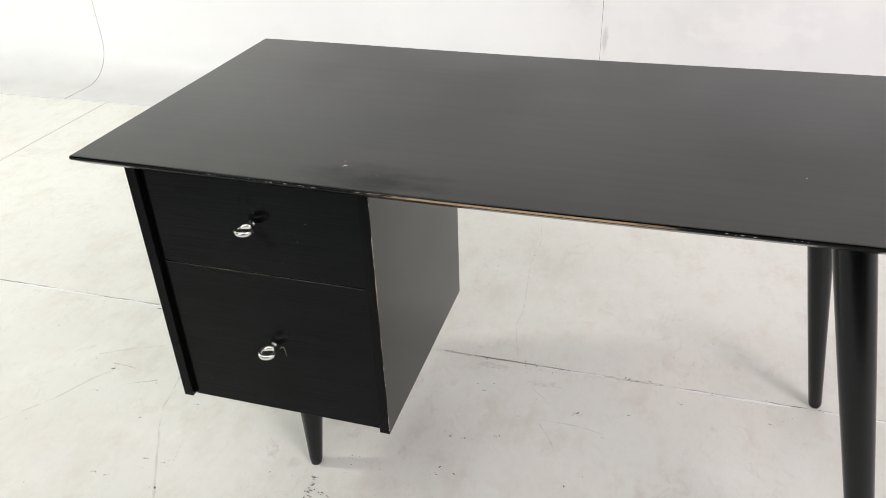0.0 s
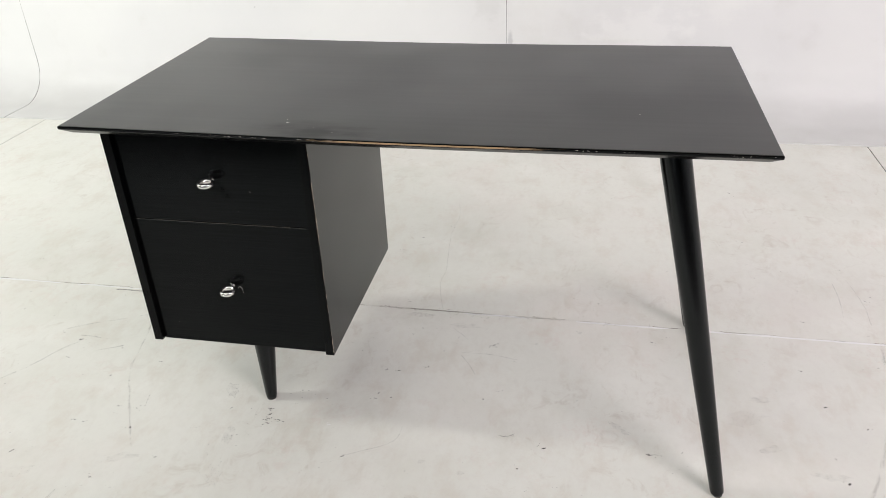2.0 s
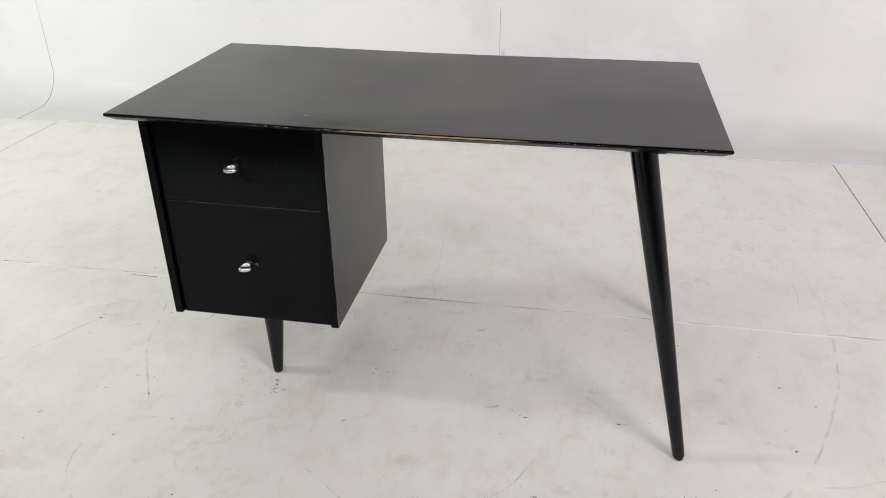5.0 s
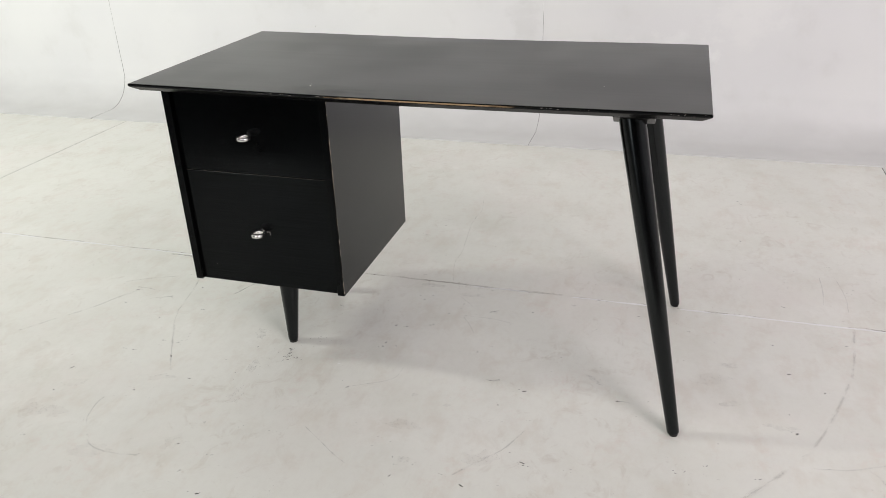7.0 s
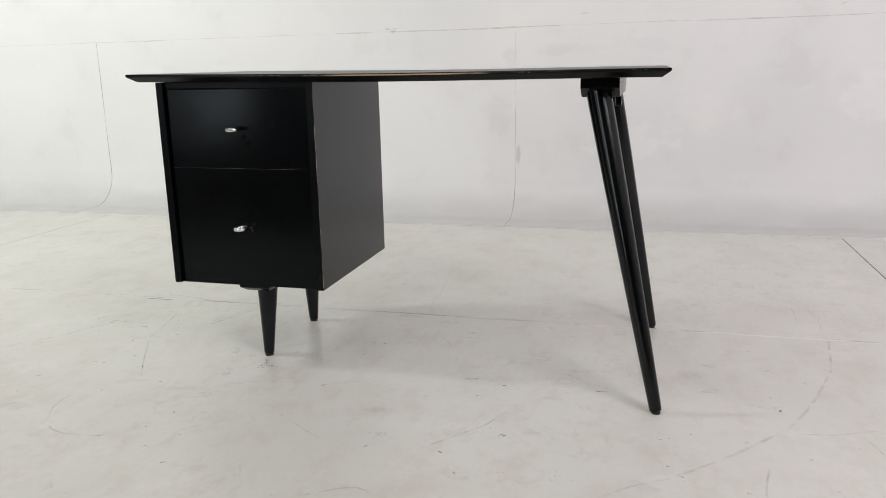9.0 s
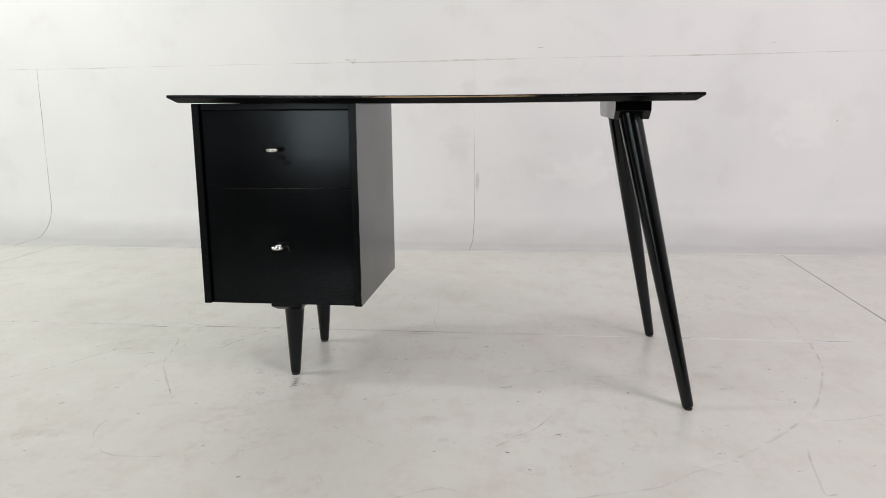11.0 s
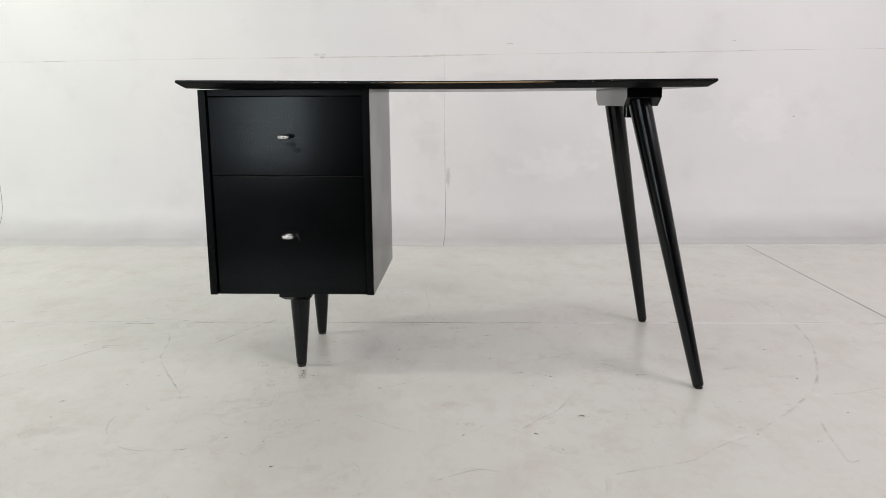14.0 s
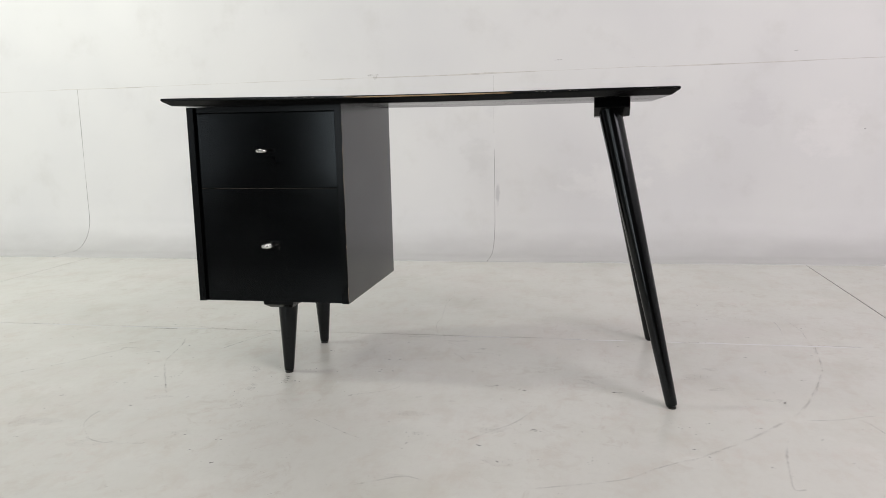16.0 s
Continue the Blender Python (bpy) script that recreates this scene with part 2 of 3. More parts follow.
def handled(m, x, z, size, dull):
    """Finger smears and dull streaks in the lacquer about a pull."""
    t = m.node_tree
    p = t.nodes["Principled BSDF"]
    d = t.nodes.new("ShaderNodeVectorMath")
    d.operation = "LENGTH"
    t.links.new(coords(t, (1 / size, 0, 0.8 / size), (-x / size, 0, -0.8 * z / size)), d.inputs[0])
    streaks = ramp(t, noise_of(t, 1.0, 4, 0.6, (90, 1, 38), (3, 0, 2)), 0.42, 0.66)
    rubbed = math_of(t, "MULTIPLY", ramp(t, d.outputs["Value"], 1.1, 0.3), streaks)
    shine = p.inputs["Specular IOR Level"].links[0].from_socket
    t.links.new(math_of(t, "MULTIPLY", shine, ramp(t, rubbed, 0.0, 1.0, 1.0, dull)), p.inputs["Specular IOR Level"])


handled(BLACK_FRONT, 0.243, 0.606, 0.052, 0.75)
handled(BLACK_FRONT, 0.235, 0.375, 0.04, 0.85)
BLACK_STILE = black_paint("dull_black_stile", (90, 90, 4), 0.24, 0.11)
BLACK_Z = black_paint("satin_black_grain_upright", (90, 90, 4), 0.2, 0.35)
BLACK_LEG = black_paint("satin_black_turned", (60, 60, 4), 0.19, 0.33)
BLACK_UNDER = black_paint("dull_black_undercut", (4, 90, 90), 0.20, 0.16)
BLACK_EDGE = black_paint("black_worn_edge", (20, 200, 200), 0.33, 0.2, worn=True)


# ---- building ----
def part(name, bm, material, parent=None, label="", smooth=None):
    """Links a bmesh as one mesh object, under a thing or a part."""
    bmesh.ops.recalc_face_normals(bm, faces=bm.faces)
    me = bpy.data.meshes.new(name)
    bm.to_mesh(me)
    bm.free()
    for m in material if isinstance(material, (list, tuple)) else (material,):
        me.materials.append(m)
    ob = new(name, me)
    if smooth is not None:
        me.set_sharp_from_angle(angle=radians(smooth))
        for f in me.polygons:
            f.use_smooth = True
    if parent:
        ob.parent = parent
    if label:
        tagged(ob, label)
    return ob


def block(x0, x1, y0, y1, z0, z1, edge=0.0, bm=None):
    bm = bm or bmesh.new()
    vs = bmesh.ops.create_cube(bm, size=1.0)["verts"]
    for v in vs:
        v.co = Vector(((x0 + x1) / 2 + v.co.x * (x1 - x0), (y0 + y1) / 2 + v.co.y * (y1 - y0), (z0 + z1) / 2 + v.co.z * (z1 - z0)))
    if edge:
        es = list({e for v in vs for e in v.link_edges})
        bmesh.ops.bevel(bm, geom=es, offset=edge, segments=2, affect="EDGES", profile=0.6)
    return bm


def lathe(rings, a, b, count=32):
    """A turned piece on the axis from a to b; rings of (share of the length, radius)."""
    bm = bmesh.new()
    a, b = Vector(a), Vector(b)
    axis = (b - a).normalized()
    u = axis.orthogonal().normalized()
    w = axis.cross(u)
    loops = []
    for s, r in rings:
        centre = a.lerp(b, s)
        loops.append([bm.verts.new(centre + r * (math.cos(k * math.tau / count) * u + math.sin(k * math.tau / count) * w)) for k in range(count)])
    for p, q in zip(loops, loops[1:]):
        for k in range(count):
            bm.faces.new((p[k], p[(k + 1) % count], q[(k + 1) % count], q[k]))
    bm.faces.new(loops[0])
    bm.faces.new(loops[-1])
    return bm


def structure(ob, label, category):
    return tagged(ob, label, category, kind="structure")


# ---- the studio ----
X0, X1, BACK, REAR, TOP = -4.6, 5.2, 2.25, -7.0, 3.7
FRONT = -1.35
LEFT_JOINT, MID_JOINT, RIGHT_JOINT = -1.835, 0.537, 2.97
FLOOR_LEFT, FLOOR_RIGHT, CRACK = -1.612, 1.986, 0.582


def seam_height(x):
    return 0.9155 + 0.0045 * x


floor = structure(part("floor", block(X0, X1, FRONT, 2.5, -0.10, -0.003), JOINT), "worn white-painted studio floor in large joined sheets", "floor")


def sheet(x0, x1, y0, y1, ragged_y0=False, ragged_y1=False, ragged_x=0.0006):
    """A floor sheet 4 mm thick, with slightly ragged edges."""
    def wobble(x, y, amount):
        return amount * (noise.noise((x * 9, y * 9, 3.1)) + 0.7 * noise.noise((x * 47, y * 47, 8.3)))
    pts = []
    n = 260
    for k in range(n):
        x = x0 + (x1 - x0) * k / n
        pts.append((x, y0 + wobble(x, y0, 0.0032 if ragged_y0 else 0.0003)))
    for k in range(60):
        y = y0 + (y1 - y0) * k / 60
        pts.append((x1 + wobble(x1, y, ragged_x), y))
    for k in range(n):
        x = x1 + (x0 - x1) * k / n
        pts.append((x, y1 + wobble(x, y1 + 0.5, 0.0032 if ragged_y1 else 0.0003)))
    for k in range(60):
        y = y1 + (y0 - y1) * k / 60
        pts.append((x0 + wobble(x0 - 1, y, ragged_x), y))
    bm = bmesh.new()
    up = [bm.verts.new((x, y, 0.0)) for x, y in pts]
    down = [bm.verts.new((x, y, -0.0035)) for x, y in pts]
    bm.faces.new(up)
    for k in range(len(pts)):
        j = (k + 1) % len(pts)
        bm.faces.new((up[k], down[k], down[j], up[j]))
    return bm


part("floor_sheet", sheet(FLOOR_LEFT + 0.0025, FLOOR_RIGHT - 0.0024, FRONT, CRACK - 0.0009, ragged_y1=True), FLOOR, floor)
part("floor_sheet", sheet(FLOOR_LEFT + 0.0025, FLOOR_RIGHT - 0.0024, CRACK + 0.0009, 2.3, ragged_y0=True), FLOOR, floor)
part("floor_sheet", sheet(X0, FLOOR_LEFT - 0.0025, FRONT, 2.3), FLOOR, floor)
part("floor_sheet", sheet(FLOOR_RIGHT + 0.0024, X1, FRONT, 2.3), FLOOR, floor)
part("floor_joint", block(FLOOR_RIGHT - 0.004, FLOOR_RIGHT + 0.004, -1.33, 1.92, -0.004, -0.0012), OPEN_JOINT, floor)
part("floor_joint", block(FLOOR_LEFT - 0.004, FLOOR_LEFT + 0.004, -1.33, 1.92, -0.004, -0.0008), PALE_JOINT, floor)
part("floor_joint", block(FLOOR_LEFT + 0.006, FLOOR_RIGHT - 0.006, CRACK - 0.008, CRACK + 0.008, -0.004, -0.0010), JOINT, floor)
structure(part("floor_rear", block(X0, X1, REAR, FRONT, -0.1, -0.002), DARK_FLOOR), "unseen floor beyond the white sheets, made dark for the drawer reflections", "floor")


def cove_profile():
    """From the lip on the floor, up the bend, to the top of the sheet; (y, z)."""
    r = 0.175
    pts = [(1.915, 0.0012), (1.916, 0.004)] + [(1.94 + 0.02 * k, 0.0045) for k in range(7)]
    pts += [(BACK - r + r * math.sin(a), 0.0045 + r - r * math.cos(a)) for a in (radians(6 * k) for k in range(16))]
    return pts + [(BACK, 0.1795 + (0.72 / 12) * k) for k in range(1, 12)]


def cove_sheet(x0, x1):
    bm = bmesh.new()
    rows = []
    n = 24
    for k in range(n + 1):
        x = x0 + (x1 - x0) * k / n
        line = []
        for y, z in cove_profile() + [(BACK, None)]:
            top = z is None
            z = seam_height(x) - 0.0006 - 0.0006 * noise.noise((x * 6, 0, 2)) if top else z
            gap = 0.0
            if k in (0, n):
                edge = x0 if k == 0 else x1
                open_joint = (0.0004 if z > 0.5 else 0.0011 if z > 0.2 else 0.0013) if edge == MID_JOINT else (0.0026 if z < 0.2 else 0.0017)
                gap = open_joint * (1 + 0.7 * noise.noise((edge, z * 5, y * 5))) * (1 if k == 0 else -1)
            line.append(bm.verts.new((x + gap, y + 0.0015 * noise.noise((x * 1.5, z * 3, 5)), z)))
        rows.append(line)
    for a, b in zip(rows, rows[1:]):
        for k in range(len(a) - 1):
            bm.faces.new((a[k], b[k], b[k + 1], a[k + 1]))
    ret = bmesh.ops.extrude_face_region(bm, geom=bm.faces[:])
    for v in (g for g in ret["geom"] if isinstance(g, bmesh.types.BMVert)):
        v.co.y += 0.006 if v.co.z > 0.01 else 0.0
        v.co.z -= 0.003 if v.co.z < 0.15 else 0.0
    return bm


wall_north = structure(part("wall_north", block(X0, X1, BACK + 0.012, BACK + 0.2, -0.1, TOP), GAP), "white studio back wall curving into the floor", "wall")
for a, b in ((X0, LEFT_JOINT), (LEFT_JOINT, MID_JOINT), (MID_JOINT, RIGHT_JOINT), (RIGHT_JOINT, X1)):
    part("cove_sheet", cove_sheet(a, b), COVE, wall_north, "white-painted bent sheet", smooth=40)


def joint_ribbon(x, half, z0, z1, depth=0.0012):
    """Filler lying just behind the faces of two bent sheets."""
    bm = bmesh.new()
    pairs = []
    for y, z in cove_profile() + [(BACK, 0.905)]:
        if z0 <= z <= z1:
            back = depth if z > 0.1 else 0.0004
            pairs.append([bm.verts.new((x + side * half, y + back + 0.0015 * noise.noise((x * 1.5, z * 3, 5)), z - (0.0011 if z < 0.1 else 0.0))) for side in (-1, 1)])
    for a, b in zip(pairs, pairs[1:]):
        bm.faces.new((a[0], a[1], b[1], b[0]))
    return bm


part("joint_filler", joint_ribbon(LEFT_JOINT, 0.008, 0.22, 0.91, 0.0005), PALE_JOINT, wall_north)
part("joint_filler", joint_ribbon(LEFT_JOINT, 0.008, 0.0, 0.24), OPEN_JOINT, wall_north)
part("joint_filler", joint_ribbon(MID_JOINT, 0.008, 0.54, 0.91, 0.0004), PALE_JOINT, wall_north)
part("joint_filler", joint_ribbon(MID_JOINT, 0.008, 0.0, 0.56), OPEN_JOINT, wall_north)


def upper_sheet():
    bm = bmesh.new()
    n = 200
    low, high = [], []
    for k in range(n + 1):
        x = X0 + (X1 - X0) * k / n
        low.append(bm.verts.new((x, BACK + 0.0005 * noise.noise((x * 3, 1, 1)), seam_height(x) + 0.0005 + 0.0007 * noise.noise((x * 11, 4, 2)))))
        high.append(bm.verts.new((x, BACK, TOP)))
    for k in range(n):
        bm.faces.new((low[k], low[k + 1], high[k + 1], high[k]))
    ret = bmesh.ops.extrude_face_region(bm, geom=bm.faces[:])
    for v in (g for g in ret["geom"] if isinstance(g, bmesh.types.BMVert)):
        v.co.y += 0.008
    return bm


SEAM = plain("yellowed_seam_filler", (0.72, 0.705, 0.675), 0.7, grain=25, vary=0.2)


def seam_strip():
    """A low uneven bead of filler over the seam."""
    bm = bmesh.new()
    rows = []
    for k in range(393):
        x = X0 + 0.025 * k
        c, w, h = seam_height(x) + 0.001 * noise.noise((x * 2.3, 3, 3)), 0.006 + 0.002 * noise.noise((x * 3, 1, 8)), 0.0012 + 0.0006 * noise.noise((x * 5, 6, 2))
        rows.append([bm.verts.new((x, BACK - d * h + 0.001, c + e * w)) for e, d in ((-1.0, -0.2), (-0.55, 0.85), (0.0, 1.0), (0.55, 0.6), (1.0, -0.2))])
    for a, b in zip(rows, rows[1:]):
        for k in range(4):
            bm.faces.new((a[k], b[k], b[k + 1], a[k + 1]))
    return bm


part("seam_filler", seam_strip(), SEAM, wall_north)
part("upper_sheet", upper_sheet(), WALL, wall_north, "white-painted upper wall sheet")
structure(part("wall_west", block(X0 - 0.15, X0, -1.9, 2.45, -0.1, TOP), WALL), "plain white studio side wall", "wall")
structure(part("wall_west_rear", block(X0 - 0.15, X0, REAR, -1.9, -0.1, TOP), DARK_WALL), "unseen rear side wall, made dark to keep drawer reflections black", "wall")
structure(part("wall_east", block(X1, X1 + 0.15, REAR, 2.45, -0.1, TOP), WALL), "plain white studio side wall", "wall")
# out of view; the two openings are assumed, to hold the rear lights
rear = block(X0, -4.5, REAR - 0.15, REAR, -0.1, TOP)
for x0, x1, z0, z1 in ((-3.7, -2.05, 0.05, 2.5), (-1.25, X1, 0.05, 2.5), (-4.5, X1, -0.1, 0.05), (-4.5, X1, 2.5, TOP)):
    block(x0, x1, REAR - 0.15, REAR, z0, z1, bm=rear)
structure(part("wall_south", rear, DARK_WALL), "unseen wall made dark for reflections, with two assumed lit openings", "wall")
structure(part("ceiling", block(X0, X1, REAR, 2.45, TOP, TOP + 0.15), CEILING), "plain white studio ceiling", "ceiling")


def bead(x0, x1, y):
    """A low ridge of paint standing along the joint."""
    bm = bmesh.new()
    rows = []
    n = int((x1 - x0) / 0.008)
    for k in range(n + 1):
        x = x0 + (x1 - x0) * k / n
        h = max(0.0, 0.0022 * (0.6 + noise.noise((x * 14, 3, 9)))) * min(1, k / 6, (n - k) / 6)
        c = y + 0.0015 * noise.noise((x * 9, 1, 2))
        rows.append([bm.verts.new((x, c + d, z)) for d, z in ((-0.0048, -0.0005), (-0.002, h), (0.0008, h), (0.002, -0.0005))])
    for a, b in zip(rows, rows[1:]):
        for k in range(3):
            bm.faces.new((a[k], b[k], b[k + 1], a[k + 1]))
    return bm


for x0, x1 in ((-1.25, -0.98), (-0.90, -0.62), (-0.56, -0.22), (0.62, 0.80), (0.92, 1.16), (1.22, 1.80)):
    part("paint_ridge", bead(x0, x1, CRACK - 0.003), WALL, floor)

# ---- marks on the floor ----
def smooth_line(points, steps=10):
    """Points along a Catmull-Rom curve."""
    p = [Vector((x, y, 0)) for x, y in points]
    p = [2 * p[0] - p[1]] + p + [2 * p[-1] - p[-2]]
    out = []
    for a, b, c, d in zip(p, p[1:], p[2:], p[3:]):
        for k in range(steps):
            s = k / steps
            out.append(0.5 * (2 * b + (c - a) * s + (2 * a - 5 * b + 4 * c - d) * s * s + (3 * b - a - 3 * c + d) * s ** 3))
    return out + [p[-2]]


def scuff(points, width, height):
    """A rubbed streak lying on the paint; a broad one is denser along its middle."""
    line = smooth_line(points)
    bm = bmesh.new()
    for share, lift in ((1.5, 0.0), (0.95, 0.0001), (0.45, 0.0002)) if width > 0.0027 else ((1.0, 0.0),):
        pairs = []
        for k, c in enumerate(line):
            d = (line[min(k + 1, len(line) - 1)] - line[max(k - 1, 0)]).normalized()
            side = Vector((-d.y, d.x, 0))
            w = share * width * (0.6 + 0.5 * noise.noise((c.x * 40, c.y * 40, share))) * (0.25 if k in (0, len(line) - 1) else 1)
            c = c + side * 0.002 * noise.noise((c.x * 20, c.y * 20, 7))
            pairs.append([bm.verts.new((c.x + e * side.x * w, c.y + e * side.y * w, height + lift)) for e in (1, -1)])
        for a, b in zip(pairs, pairs[1:]):
            bm.faces.new((a[0], a[1], b[1], b[0]))
    return bm


# broad faint streaks left by dragged stands and turning wheels
SCUFFS = [
    (((-0.57, 0.03), (-0.525, 0.095), (-0.485, 0.146), (-0.449, 0.193), (-0.409, 0.271), (-0.378, 0.314)), 0.0034),
    (((-0.458, 0.355), (-0.385, 0.396), (-0.314, 0.427), (-0.247, 0.46)), 0.0032),
    (((-0.247, 0.46), (-0.215, 0.373), (-0.19, 0.264), (-0.177, 0.218), (-0.109, 0.098), (-0.058, 0.013), (-0.025, -0.034)), 0.0034),
    (((-0.12, -0.173), (-0.121, -0.206), (-0.104, -0.256), (-0.068, -0.299), (-0.038, -0.33), (-0.004, -0.342), (0.052, -0.342), (0.087, -0.337)), 0.0034),
    (((1.671, 0.587), (1.654, 0.474), (1.629, 0.346), (1.58, 0.212), (1.517, 0.064), (1.442, -0.044), (1.36, -0.14), (1.245, -0.252)), 0.0056),
]
STREAKS = [
    (((1.245, -0.252), (1.171, -0.301), (1.107, -0.359), (1.033, -0.392), (0.929, -0.429)), 0.0036),
    (((1.435, -0.129), (1.414, -0.213), (1.401, -0.289), (1.392, -0.363), (1.413, -0.363)), 0.0034),
    (((0.78, -0.225), (0.817, -0.177), (0.866, -0.119), (0.901, -0.046)), 0.0034),
    (((0.60, -0.46), (0.678, -0.413), (0.72, -0.42)), 0.003),
    (((1.499, -0.021), (1.57, -0.008), (1.66, 0.03)), 0.0028),
    (((1.607, -0.002), (1.624, -0.023), (1.64, -0.08)), 0.0028),
]
HAIRLINES = [
    (((-0.098, 0.549), (0.002, 0.572), (0.093, 0.569)), 0.0020),
    (((0.639, 0.404), (0.716, 0.404), (0.782, 0.393)), 0.0017),
    (((0.60, 0.508), (0.63, 0.478), (0.652, 0.455)), 0.0014),
    (((0.640, 0.393), (0.665, 0.36), (0.689, 0.319)), 0.0016),
    (((0.441, 0.01), (0.476, 0.024), (0.544, 0.069), (0.556, 0.12)), 0.0015),
    (((0.411, -0.155), (0.484, -0.206), (0.548, -0.246)), 0.002),
    (((0.508, 1.056), (0.503, 1.005), (0.527, 0.801), (0.524, 0.717), (0.557, 0.587)), 0.0012),
    (((0.492, 1.245), (0.509, 1.143), (0.499, 1.065)), 0.0014),
    (((1.62, 0.86), (1.618, 0.77), (1.61, 0.69)), 0.002),
    (((1.66, 0.89), (1.675, 0.77), (1.67, 0.66)), 0.002),
]
# darker dragged scratches
DRAGS = [
    (((-0.075, 0.36), (-0.015, 0.503), (0.047, 0.617)), 0.0022),
    (((-0.426, 0.565), (-0.38, 0.567), (-0.336, 0.564)), 0.0030),
    (((-0.393, 0.338), (-0.36, 0.337), (-0.331, 0.332)), 0.0026),
    (((-0.31, 0.28), (-0.27, 0.30), (-0.25, 0.31)), 0.0024),
    (((-0.38, 0.62), (-0.30, 0.61), (-0.19, 0.585)), 0.0020),
    (((1.09, 0.108), (1.105, 0.112), (1.118, 0.111)), 0.0016),
    (((0.77, 0.12), (0.79, 0.118), (0.805, 0.13)), 0.0022),
]
DRAG = scuff_material("dark_floor_drag", (0.33, 0.31, 0.285), 0.45, 90)
for group, material in ((SCUFFS, FAINT), (STREAKS, FAINT), (HAIRLINES, SCUFF), (DRAGS, DRAG)):
    for points, width in group:
        lift = 0.0004 + 0.00002 * (len(floor.children) % 30)
        tagged(part("floor_scuff", scuff(points, width, lift), material, floor), kind="stuff")


SMUDGE = scuff_material("brown_floor_smudge", (0.42, 0.38, 0.33), 0.11, 60)
PINK = scuff_material("pink_floor_stain", (0.66, 0.50, 0.46), 0.06, 26)


def smudge(x, y, long, wide, turn, seed):
    """A small rubbed patch with a ragged outline."""
    rng = random.Random(seed)
    bm = bmesh.new()
    vs = []
    for k in range(22):
        a = k * math.tau / 22
        px, py = long * math.cos(a) * rng.uniform(0.5, 1), wide * math.sin(a) * rng.uniform(0.5, 1)
        vs.append(bm.verts.new((x + px * math.cos(turn) - py * math.sin(turn), y + px * math.sin(turn) + py * math.cos(turn), 0.0013)))
    bm.faces.new(vs)
    return bm


for k, (x, y, long, wide, turn) in enumerate((
        (1.030, 0.180, 0.034, 0.014, -0.6), (0.792, 0.119, 0.018, 0.006, 0.3), (0.705, -0.002, 0.013, 0.008, 0.1), (0.618, 0.018, 0.012, 0.008, 0.5),
        (0.664, -0.206, 0.022, 0.012, 0.2), (0.932, 0.527, 0.008, 0.008, 0.0), (1.116, 0.507, 0.014, 0.006, -0.5), (0.718, 0.440, 0.014, 0.009, -0.3),
        (1.344, 0.162, 0.030, 0.014, 0.3), (1.345, 0.322, 0.030, 0.014, 0.1), (1.45, 0.10, 0.050, 0.014, 0.0), (0.12, 0.18, 0.020, 0.035, 0.6),
        (0.175, 0.03, 0.016, 0.040, 0.2), (-0.01, -0.06, 0.020, 0.010, 0.3), (0.63, 0.52, 0.05, 0.014, 0.0), (0.50, 0.555, 0.05, 0.016, 0.0))):
    tagged(part("floor_smudge", smudge(x, y, long, wide, turn, 80 + k), SMUDGE, floor), kind="stuff")
for k, (x, y, long, wide, turn) in enumerate((
        (-0.237, -0.14, 0.05, 0.02, 0.5), (-0.225, -0.25, 0.08, 0.03, 0.1), (0.826, -0.16, 0.05, 0.03, 0.5), (0.858, -0.324, 0.05, 0.025, -0.3),
        (-0.264, -0.248, 0.06, 0.05, 0.0), (0.141, -0.277, 0.05, 0.03, 0.4), (0.622, -0.091, 0.06, 0.02, 0.0), (0.19, -0.09, 0.03, 0.045, 0.2),
        (-0.04, -0.07, 0.05, 0.015, 0.5), (0.66, -0.415, 0.06, 0.015, 0.1), (1.30, 0.25, 0.07, 0.03, 0.2), (-0.02, -0.35, 0.06, 0.03, 0.2))):
    tagged(part("floor_stain", smudge(x, y, long, wide, turn, 180 + k), PINK, floor, "faint pink stain"), kind="stuff")


def scratch_mesh():
    """Short faint scratches and drag marks all over the paint."""
    bm = bmesh.new()
    rng = random.Random(21)
    for _ in range(150):
        x, y, a = rng.uniform(-1.9, 2.4), rng.uniform(-0.6, 1.85), rng.gauss(0.35, 0.9)
        long, bend, w = rng.uniform(0.015, 0.09), rng.gauss(0, 0.5), rng.uniform(0.0004, 0.0012)
        pairs = []
        for k in range(9):
            s = k / 8
            d = a + bend * s
            x, y = x + math.cos(d) * long / 8, y + math.sin(d) * long / 8
            e = w * math.sin(math.pi * (0.08 + 0.84 * s)) * rng.uniform(0.5, 1.2)
            pairs.append((bm.verts.new((x - math.sin(d) * e, y + math.cos(d) * e, 0.0011)), bm.verts.new((x + math.sin(d) * e, y - math.cos(d) * e, 0.0011))))
        for p, q in zip(pairs, pairs[1:]):
            bm.faces.new((p[0], p[1], q[1], q[0]))
    return bm


tagged(part("floor_scratches", scratch_mesh(), FAINT, floor), kind="stuff")


DIRT = scuff_material("faint_brown_dirt", (0.36, 0.29, 0.24), 0.55, 160)


